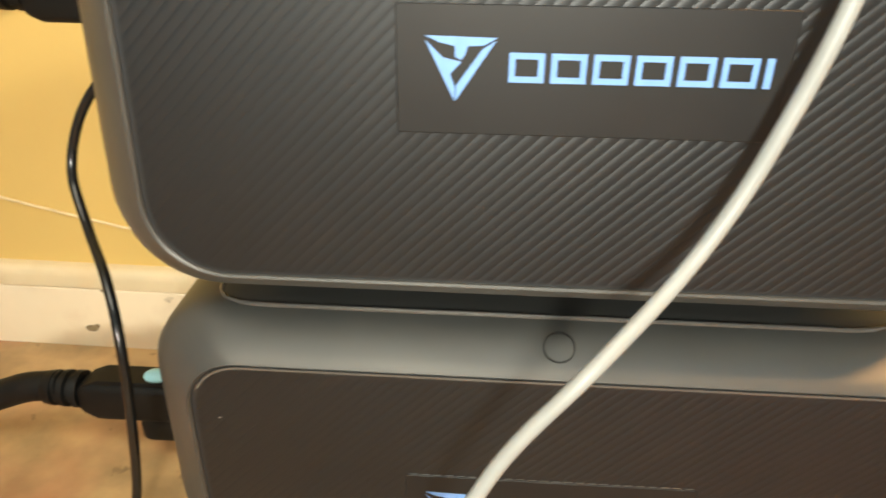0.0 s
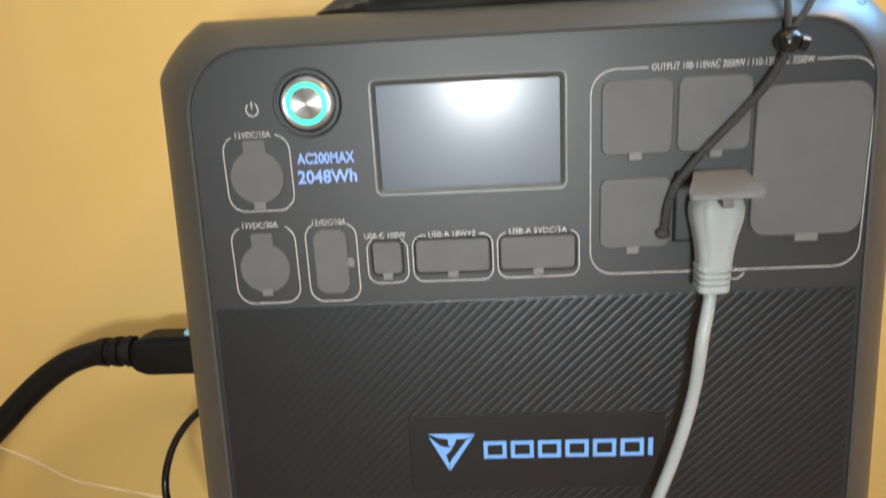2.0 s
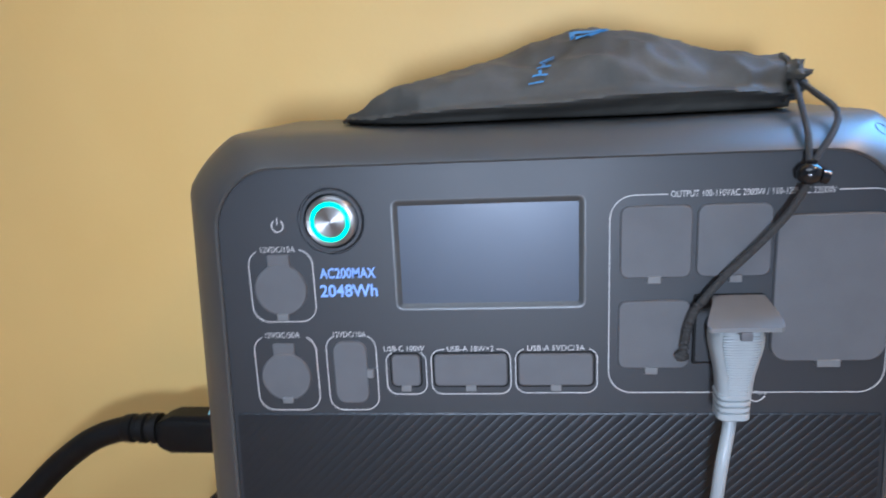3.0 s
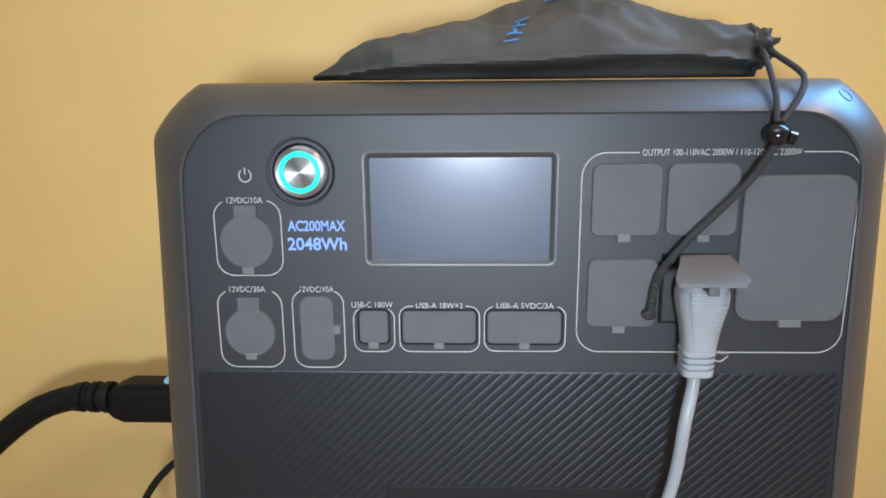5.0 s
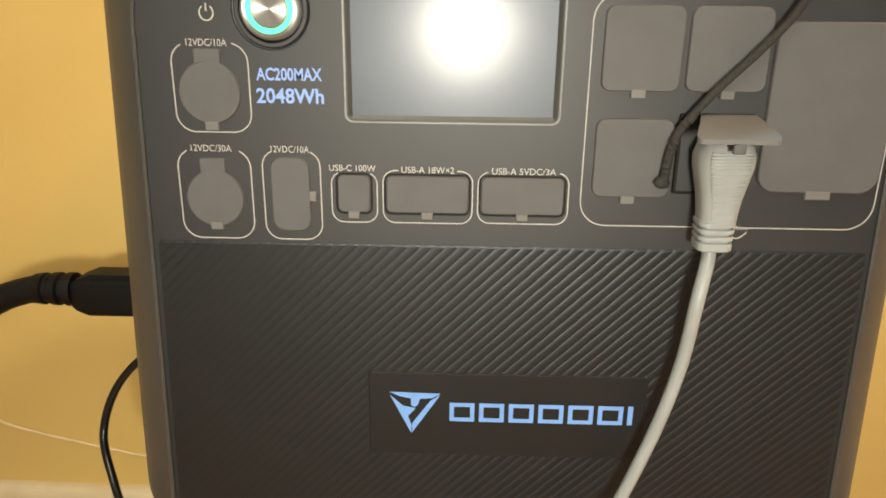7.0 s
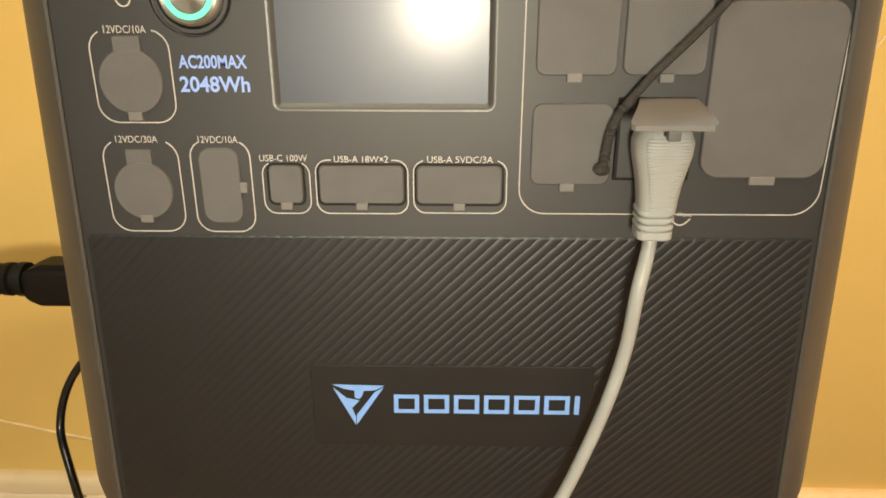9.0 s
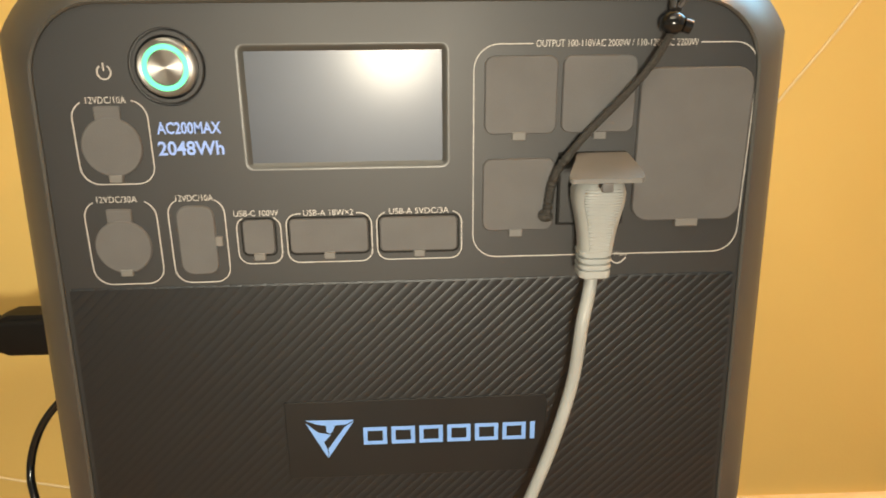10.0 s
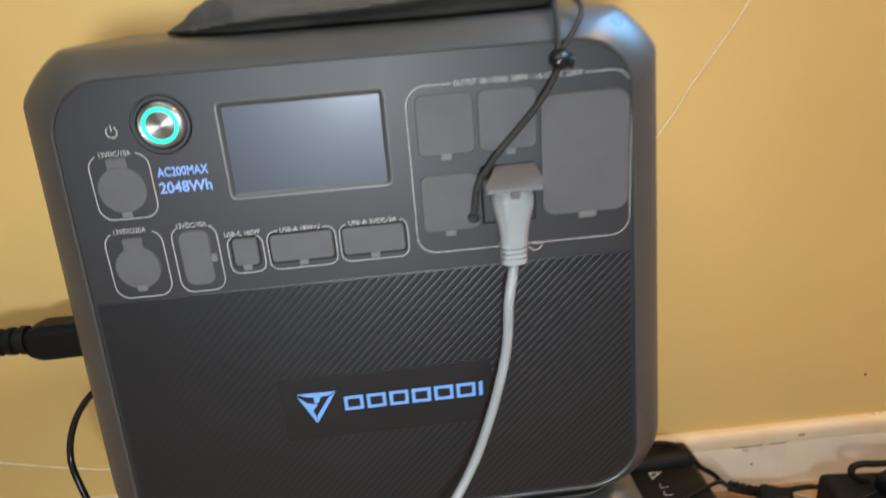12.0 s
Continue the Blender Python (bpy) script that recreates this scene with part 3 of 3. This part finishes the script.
badge2 = part("badge_plate", plate(outline(-0.0680, 0.0870, 0.1180, 0.1720, 0.0015, 0.0015, 4), 0.0045, 0.0032, 0.0004), M_BADGE, battery, "smooth black badge plate")
brand_mark(badge2, -0.0573, 0.1605, 0.0252, 0.0030, M_BLUE)
# Black body fills the gap between the cases in place of its shade.
part("gap_fill", loft([[(x, y, z) for x, y in outline(XB - 0.164, XB + 0.164, 0.0720, 0.190, 0.03, 0.03, 8)] for z in (0.2570, 0.2830)]), M_GAP, battery, "black body put in for the shade in the gap between the cases")
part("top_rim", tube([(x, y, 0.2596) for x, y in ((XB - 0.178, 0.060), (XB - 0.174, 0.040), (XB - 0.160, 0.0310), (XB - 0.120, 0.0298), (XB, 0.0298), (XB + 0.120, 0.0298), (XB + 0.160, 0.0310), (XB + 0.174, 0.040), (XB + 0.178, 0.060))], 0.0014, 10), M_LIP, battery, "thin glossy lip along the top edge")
cap_ring((0.0085, 0.0139, 0.2526), (0, -0.62, 0.78), 0.0080, battery, "shoulder_plug", "round moulded plug outlined by a fine gap", 0.0006)
for x in (-0.16, 0.168):
    for y in (0.035, 0.180):
        part("foot", tube([(x, y, FLOOR), (x, y, FLOOR + 0.012)], 0.012, 16, 0.006), M_BLACK, battery)

# ---- mains plug and its pale cable ----
cord = thing("mains_plug", "pale grey mains plug with its cable, in the power station", "plug")
secs = [(0.5472, 0.0070, 0.0058), (0.5463, 0.0094, 0.0085), (0.5438, 0.0117, 0.0105), (0.5395, 0.0130, 0.0115), (0.5340, 0.0127, 0.0115), (0.5270, 0.0111, 0.0108), (0.5200, 0.0096, 0.0098), (0.5130, 0.0087, 0.0090), (0.5085, 0.0084, 0.0086)]
rings = [[(0.1000 + x, -0.0165 + y, z) for x, y in outline(-a, a, -b, b, min(a, b) * 0.7, min(a, b) * 0.7, 6)] for z, a, b in secs]
plug_body = part("plug_body", loft(rings), M_WHITEPLUG, cord)
for k in range(24):
    z = 0.5092 + 0.0014 * k
    (zb, ab, bb), (za, aa, ba) = next((p, q) for p, q in zip(secs[::-1], secs[::-1][1:]) if q[0] >= z)
    f = (z - zb) / (za - zb)
    hw, front = ab + (aa - ab) * f - 0.0034, -0.0165 - bb - (ba - bb) * f
    part("grip_ridge", plate(outline(0.1000 - hw, 0.1000 + hw, z, z + 0.0007, 0.0003, 0.0003, 2), front + 0.004, front - 0.00012, 0.0002), M_WHITEPLUG, plug_body)
part("strain_relief", loft([[(0.0995 + x, -0.0165 + y, z) for x, y in outline(-a, a, -a * 0.95, a * 0.95, a * 0.5, a * 0.5, 5)] for z, a in ((0.5092, 0.0078), (0.5086, 0.0085), (0.5070, 0.0085), (0.5065, 0.0070), (0.5057, 0.0070), (0.5052, 0.0084), (0.5036, 0.0084), (0.5031, 0.0069), (0.5023, 0.0069), (0.5018, 0.0083), (0.5002, 0.0083), (0.4997, 0.0070), (0.4990, 0.0070), (0.4985, 0.0082), (0.4952, 0.0081), (0.4945, 0.0074))]), M_WHITEPLUG, cord)
part("cable", tube([(0.0995, -0.0160, 0.5000), (0.0985, -0.0180, 0.4880), (0.0940, -0.0240, 0.4700), (0.0921, -0.0200, 0.4370), (0.0855, -0.0200, 0.4064), (0.0763, -0.0200, 0.3759), (0.0642, -0.0225, 0.3460), (0.0446, -0.0320, 0.3175), (0.0130, -0.0540, 0.2900), (-0.0135, -0.0620, 0.2600), (-0.0285, -0.0680, 0.2380), (-0.0450, -0.0760, 0.2050), (-0.0620, -0.0900, 0.1500), (-0.0850, -0.1250, 0.1020), (-0.1400, -0.1900, 0.0926), (-0.3000, -0.3200, 0.0926), (-0.6000, -0.5000, 0.0926)], 0.0034, 16), M_WHITEPLUG, cord)

# ---- link cable between the two cases ----
link_cable = thing("link_cable", "thick black link cable with moulded connectors", "cable")


def connector(x0, x1, xr, yc, zc, h, d):
    """A moulded plug on the left side of a case, from x0 at the case to x1, with its ribbed sleeve to xr."""
    rings = [[(x, yc + y, zc + z) for y, z in outline(-d * s, d * s, -h * t, h * t, 0.005, 0.005, 4)] for x, s, t in ((x0, 1, 1), (x1 + 0.012, 1, 1), (x1 + 0.003, 0.85, 0.82), (x1, 0.75, 0.70))]
    ob = part("connector", loft(rings), M_BLACK, link_cable)
    zt = zc + h - 0.0005
    ridge = [[(x, yc + y, z) for x, z in ((x0, zt - 0.004), (x0, zt + 0.0035), (x1 + 0.016, zt + 0.0035), (x1 + 0.005, zt - 0.001), (x1 + 0.005, zt - 0.004))] for y in (-d * 0.72, d * 0.72)]
    part("upper_ridge", loft(ridge), M_BLACK, ob)
    sl = []
    for f, q in ((0.0, 1.0), (0.16, 1.02), (0.20, 0.80), (0.32, 0.80), (0.36, 1.0), (0.52, 0.98), (0.56, 0.80), (0.68, 0.80), (0.72, 0.97), (0.96, 0.90), (1.0, 0.84)):
        x, r = x1 + (xr - x1) * f, 0.0128 * q
        sl.append([(x, yc + r * math.cos(a), zc + 0.003 + r * math.sin(a)) for a in [2 * math.pi * i / 20 for i in range(20)]])
    part("ribbed_sleeve", loft(sl), M_BLACK, ob)
    return ob


up = connector(-0.190, -0.3120, -0.3440, 0.1570, 0.3932, 0.0152, 0.0125)
dn = connector(-0.195, -0.3000, -0.3260, 0.0920, 0.1420, 0.0145, 0.0125)
part("release_tab", box(-0.266, -0.256, 0.150, 0.160, 0.4085, 0.4150, 0.0022), M_TEAL, up, "teal release button")
part("release_tab", ball((-0.2440, 0.0870, 0.1632), 0.0068, (1.25, 0.9, 0.6)), M_TEAL, dn, "pale teal release button")
part("lower_lug", box(-0.262, -0.200, 0.082, 0.104, 0.1080, 0.1300, 0.006), M_BLACK, dn)
part("cable", tube([(-0.330, 0.157, 0.3970), (-0.350, 0.157, 0.3945), (-0.376, 0.156, 0.3850), (-0.406, 0.154, 0.3640), (-0.433, 0.150, 0.3390), (-0.464, 0.145, 0.3080), (-0.486, 0.137, 0.2650), (-0.492, 0.122, 0.2150), (-0.475, 0.105, 0.1650), (-0.440, 0.095, 0.1280), (-0.402, 0.092, 0.1210), (-0.362, 0.092, 0.1360), (-0.340, 0.092, 0.1440), (-0.315, 0.092, 0.1470)], 0.0104, 16), M_CABLE, link_cable)

thin = thing("thin_cable", "thin glossy black cable hanging beside the cases", "cable")
part("wire", tube([(-0.200, 0.120, 0.3680), (-0.225, 0.120, 0.3680), (-0.250, 0.120, 0.3580), (-0.273, 0.118, 0.3310), (-0.2820, 0.110, 0.2980), (-0.2680, 0.090, 0.2700), (-0.2455, 0.060, 0.2530), (-0.2335, 0.040, 0.2240), (-0.2320, 0.030, 0.1740), (-0.2385, 0.028, 0.1200), (-0.2450, 0.022, 0.0980), (-0.2550, 0.000, 0.0920), (-0.2800, -0.080, 0.0920), (-0.3100, -0.300, 0.0920)], 0.0030, 12), M_GLOSSCABLE, thin)

wire = thing("wall_wire", "thin cream wire running over the ochre wall", "wire")
part("strand", tube([(x, wall_y(x) - 0.0013, z) for x, z in ((-0.900, 0.470), (-0.640, 0.333), (-0.531, 0.278), (-0.475, 0.251), (-0.441, 0.230), (-0.413, 0.222), (-0.374, 0.213), (-0.342, 0.206), (-0.298, 0.200), (-0.150, 0.200), (0.060, 0.290), (0.220, 0.435), (0.288, 0.519), (0.313, 0.557), (0.340, 0.594), (0.366, 0.632), (0.432, 0.740), (0.444, 0.840), (0.444, 1.100))], 0.0012, 8, 0.01), M_WIRE, wire)

# ---- drawstring bag on top ----
bag = thing("drawstring_bag", "crumpled black nylon drawstring bag lying on the power station", "bag")
TOP = 0.6462


def bag_point(u, v):
    """u along the bag from its tip to the gathered mouth, v round it: 0 front foot, 1 back foot."""
    x = -0.123 + 0.275 * u
    hgt = 0.0462 * min(1, (u / 0.60)) ** 0.76 * (1 - 0.46 * max(0, (u - 0.60) / 0.40) ** 1.3)
    half = 0.067 * min(1, (u / 0.22) ** 0.6) * (1 - 0.40 * max(0, (u - 0.72) / 0.28) ** 2)
    yc = 0.102
    a = radians(-38 + 256 * v)
    low = 0.013 * min(1, (u / 0.12) ** 0.8)
    up = math.sin(a)
    y = yc - half * math.copysign(abs(math.cos(a)) ** 0.8, math.cos(a))
    z = TOP + 0.0010 + low + (hgt - low) * up ** 0.85 if up > 0 else TOP + 0.0010 + low * (1 + up / math.sin(radians(38)))
    k = max(0.0, min(1.0, 3 * up)) if up > 0 else 0.0
    q = (z - TOP) / max(hgt, 0.012)
    if math.cos(a) > 0:
        fold_line = 0.27 + 0.05 * math.sin(u * 9)
        under = max(0.0, 1 - q / fold_line)
        y += 0.010 * min(1, under * 2.2) * min(1, u / 0.25) - 0.004 * math.exp(-((q - fold_line - 0.05) / 0.06) ** 2) * (1.9 if u > 0.25 else 1.2)
    n = noise.noise(Vector((x * 13, y * 15, 0.3))) * 0.010 + noise.noise(Vector((x * 24, y * 24 + z * 20, 4.3))) * 0.006
    crease = abs(noise.noise(Vector((x * 34 + 5, y * 60, 2.3)))) * 0.0050 + abs(noise.noise(Vector((x * 70, y * 50 + z * 50, 7.1)))) * 0.0018
    gather = max(0.0, (u - 0.84) / 0.16)
    fold = 0.0014 * gather * math.sin(v * 34) + 0.0010 * gather * math.sin(v * 61 + 1)
    z += (n - crease + 0.002) * k + fold * k
    y -= (n - crease + fold) * 0.6 * math.cos(a)
    x += gather * 0.003 * noise.noise(Vector((v * 16, 1.7, 0.4)))
    return Vector((x, y, max(z, TOP + 0.0008)))


bm = bmesh.new()
NU, NV = 150, 70
grid = [[bm.verts.new(bag_point(max(0.012, i / NU), j / NV)) for j in range(NV + 1)] for i in range(NU + 1)]
for a, b in zip(grid, grid[1:]):
    for j in range(NV):
        bm.faces.new((a[j], a[j + 1], b[j + 1], b[j]))
    bm.faces.new((a[NV], a[0], b[0], b[NV]))
bm.faces.new(grid[0]), bm.faces.new(grid[-1])
bag_cloth = link("cloth", bm, M_BAG, bag, "wrinkled black nylon", 60)


def bag_bar(u0, u1, v0, v1):
    """A printed bar that follows the cloth."""
    bm = bmesh.new()
    n = 6
    rows = []
    for i in range(n + 1):
        row = []
        for j in range(n + 1):
            u, v = u0 + (u1 - u0) * i / n, v0 + (v1 - v0) * j / n
            p = bag_point(u, v)
            nn = (bag_point(u + 0.01, v) - p).cross(bag_point(u, v + 0.01) - p).normalized()
            if nn.y > 0:
                nn = -nn
            row.append(bm.verts.new(p + nn * 0.0012))
        rows.append(row)
    for a, b in zip(rows, rows[1:]):
        for j in range(n):
            bm.faces.new((a[j], a[j + 1], b[j + 1], b[j]))
    part("printed_mark", bm, M_BAGBLUE, bag_cloth, "light blue printed bar")


for k in range(4):
    v, u = 0.200 + 0.044 * k, 0.444 + 0.009 * k
    bag_bar(u, u + 0.030, v, v + 0.010)
    if k in (1, 2):
        bag_bar(u + 0.012, u + 0.018, v + 0.010, v + 0.032)
    if k == 3:
        bag_bar(u, u + 0.030, v + 0.018, v + 0.0265), bag_bar(u, u + 0.005, v + 0.010, v + 0.018)
bag_bar(0.538, 0.622, 0.440, 0.450), bag_bar(0.538, 0.549, 0.402, 0.440), bag_bar(0.549, 0.612, 0.394, 0.404), bag_bar(0.606, 0.620, 0.402, 0.440)
bm = ball((0, 0, 0), 1.0, (1, 1, 1), 40)
for v in bm.verts:
    a = math.atan2(v.co.z, v.co.y)
    pleat = 1 + 0.10 * math.sin(9 * a + 2.0 * v.co.x) + 0.22 * noise.noise(v.co * 2.3) + 0.14 * noise.noise(v.co * 5.5)
    v.co = Vector((0.1490 + 0.0080 * v.co.x * pleat, 0.080 + 0.034 * v.co.y * pleat, 0.6640 + 0.0120 * v.co.z * pleat))
part("gathered_mouth", bm, M_BAG, bag, "puckered mouth of the bag drawn shut")
part("drawcord", tube([(0.1480, 0.0600, 0.6650), (0.1400, 0.0300, 0.6570), (0.1375, 0.0150, 0.6480), (0.1350, 0.0000, 0.6370), (0.1335, -0.0070, 0.6250)], 0.0017, 8), M_CORD, bag)
part("drawcord", tube([(0.1480, 0.0600, 0.6655), (0.1490, 0.0320, 0.6570), (0.1535, 0.0140, 0.6480), (0.1480, 0.0020, 0.6390), (0.1360, -0.0070, 0.6250)], 0.0017, 8), M_CORD, bag)
part("cord_stopper", ball((0.1338, -0.0080, 0.6188), 0.0060, (1.05, 0.95, 0.95)), M_GLOSSCABLE, bag, "round black cord stopper")
part("stopper_button", tube([(0.1385, -0.0090, 0.6180), (0.1420, -0.0092, 0.6170)], 0.0036, 14, 0.002), M_GLOSSCABLE, bag)
part("drawcord", tube([(0.1335, -0.0085, 0.6150), (0.1255, -0.0085, 0.6005), (0.1130, -0.0075, 0.5850), (0.0960, -0.0068, 0.5670), (0.0850, -0.0065, 0.5535)], 0.0020, 10), M_CORD, bag, "black cord hanging over the outlets")
part("cord_end", tube([(0.0870, -0.0066, 0.5555), (0.0820, -0.0066, 0.5490), (0.0785, -0.0064, 0.5390), (0.0770, -0.0060, 0.5260)], 0.0023, 10, 0.0012, ridge=0.16, ridges=14), M_CORD, bag, "braided end of the cord")
part("cord_knot", ball((0.0762, -0.0062, 0.5235), 0.0036, (1.15, 0.8, 0.85), 10), M_CORD, bag)

# ---- adapters and cables on the floor ----
brick = thing("power_adapter", "black mains power adapter lying beside the battery", "adapter")
body = part("housing", box(-0.0435, 0.0435, -0.115, 0.115, 0.0, 0.0720, 0.009, 3), M_BLACK, brick, "matt black adapter housing")
part("cable_boot", box(-0.0430, 0.0425, 0.0800, 0.1147, 0.0560, 0.0835, 0.0110, 4), M_BLACK, brick, "raised rear end where the cable leaves")
brick.matrix_world = pose(0.2795, 0.0870, FLOOR, 0, 0, 0)
lid_z = 0.0723


def flat_bar(x0, x1, y0, y1, z):
    bm = bmesh.new()
    bm.faces.new([bm.verts.new(p) for p in ((x0, y0, z), (x1, y0, z), (x1, y1, z), (x0, y1, z))])
    return bm


bm = bmesh.new()
tri_o = [(-0.0135, 0.0775), (-0.0135, 0.0650), (0.0015, 0.0760)]
tri_i = [(-0.0115, 0.0752), (-0.0115, 0.0690), (-0.0045, 0.0745)]
va, vb = [bm.verts.new((x, y, lid_z)) for x, y in tri_o], [bm.verts.new((x, y, lid_z)) for x, y in tri_i]
for k in range(3):
    bm.faces.new((va[k], va[(k + 1) % 3], vb[(k + 1) % 3], vb[k]))
part("triangle_mark", bm, M_WORN, body, "white printed triangle")
for k in range(6):
    y = 0.0590 - 0.0118 * k
    part("printed_bar", flat_bar(-0.0095, -0.0008, y - 0.0078, y - 0.0066, lid_z), M_WORN, body, "white printed bar")
    part("printed_bar", flat_bar(-0.0095, -0.0083, y - 0.0066, y - 0.0012, lid_z), M_WORN, body)

brick2 = thing("small_adapter", "small black adapter on the floor by the baseboard", "adapter")
part("housing", box(-0.055, 0.055, -0.040, 0.040, 0.0, 0.044, 0.008, 3), M_BLACK, brick2)
brick2.matrix_world = pose(0.5080, 0.1200, FLOOR, 0, 0, -8)
plug2 = thing("black_plug", "loose black mains plug with bare prongs on the floor", "plug")
part("plug_head", box(-0.018, 0.018, -0.012, 0.012, 0.0, 0.019, 0.006, 3), M_BLACK, plug2)
for y in (-0.006, 0.006):
    part("prong", box(0.019, 0.036, y - 0.0008, y + 0.0008, 0.009, 0.015, 0.0004, 1), M_BRASS, plug2, "bare metal prong")
part("ribbed_sleeve", tube([(-0.018, 0, 0.013), (-0.034, 0, 0.013), (-0.050, 0.001, 0.013)], 0.0058, 12, 0.002, ridge=0.14, ridges=5), M_BLACK, plug2)
plug2.matrix_world = pose(0.4155, 0.1690, FLOOR + 0.0035, 0, 0, -28)
plug3 = thing("black_plug", "black mains plug with pale prongs lying on the small adapter", "plug")
part("plug_head", box(-0.015, 0.015, -0.012, 0.012, 0.0, 0.020, 0.005, 3), M_BLACK, plug3)
for y in (-0.0065, 0.0065):
    part("prong", box(0.014, 0.030, y - 0.0030, y + 0.0030, 0.0100, 0.0116, 0.0004, 1), M_BRASS, plug3, "bare metal prong")
plug3.matrix_world = pose(0.5150, 0.1250, FLOOR + 0.0442, 0, 0, 20)


def floor_cable(name, label, pts, r):
    ob = thing(name, label, "cable", "cables heaped on the floor")
    part("wire", tube([(x, y, FLOOR + z) for x, y, z in pts], r, 12), M_CABLE, ob)
    return ob


floor_cable("plug_cable", "black cable of the loose plug, along the power adapter", [(0.3715, 0.1920, 0.0165), (0.3620, 0.1920, 0.0250), (0.3500, 0.1880, 0.0400), (0.3340, 0.1880, 0.0520), (0.3230, 0.1880, 0.0680), (0.3130, 0.1880, 0.0790), (0.3000, 0.1880, 0.0865), (0.2840, 0.1880, 0.0900), (0.2680, 0.1860, 0.0895), (0.2520, 0.1800, 0.0830), (0.2400, 0.1700, 0.0752)], 0.0030)
floor_cable("draped_cable", "thin black cable draped over the power adapter", [(0.4050, 0.1750, 0.0120), (0.3820, 0.1740, 0.0200), (0.3600, 0.1620, 0.0380), (0.3350, 0.1400, 0.0690), (0.3200, 0.1310, 0.0748), (0.3000, 0.1230, 0.0748), (0.2720, 0.1070, 0.0748), (0.2540, 0.0930, 0.0748), (0.2440, 0.0700, 0.0748), (0.2420, 0.0200, 0.0748)], 0.0021)
floor_cable("coiled_cable", "black cable coiled beside the power adapter", [(0.2500, 0.0400, 0.0748), (0.2750, 0.0690, 0.0748), (0.2950, 0.0800, 0.0748), (0.3180, 0.0960, 0.0720), (0.3490, 0.1260, 0.0460), (0.3700, 0.1410, 0.0360), (0.3890, 0.1470, 0.0310), (0.4060, 0.1430, 0.0260), (0.4190, 0.1390, 0.0190), (0.4320, 0.1290, 0.0110), (0.4470, 0.1100, 0.0050), (0.4600, 0.0600, 0.0040)], 0.0033)
floor_cable("looped_cable", "black cable bent into a small loop", [(0.4250, 0.1350, 0.0150), (0.4030, 0.1450, 0.0225), (0.3870, 0.1490, 0.0300), (0.3720, 0.1460, 0.0300), (0.3660, 0.1430, 0.0220), (0.3720, 0.1390, 0.0130), (0.3850, 0.1370, 0.0090), (0.3960, 0.1360, 0.0070), (0.3975, 0.1260, 0.0050), (0.3950, 0.1000, 0.0040), (0.3880, 0.0400, 0.0040)], 0.0030)
floor_cable("adapter_cable", "black cable looping up from the small adapter", [(0.5000, 0.1420, 0.0455), (0.4900, 0.1420, 0.0485), (0.4815, 0.1430, 0.0560), (0.4835, 0.1460, 0.0620), (0.4960, 0.1475, 0.0635), (0.5150, 0.1460, 0.0620), (0.5600, 0.1500, 0.0560), (0.6600, 0.1600, 0.0250), (0.7600, 0.1600, 0.0050)], 0.0036)
floor_cable("jumper_cable", "short black cable between plug and adapter", [(0.4200, 0.1750, 0.0180), (0.4310, 0.1690, 0.0215), (0.4410, 0.1680, 0.0230), (0.4560, 0.1670, 0.0235), (0.4720, 0.1600, 0.0230)], 0.0030)
floor_cable("trailing_cable", "black cable trailing over the small adapter", [(0.4050, 0.0700, 0.0040), (0.4250, 0.1000, 0.0100), (0.4420, 0.1090, 0.0300), (0.4560, 0.1060, 0.0472), (0.4720, 0.1140, 0.0472), (0.4950, 0.1220, 0.0472)], 0.0026)
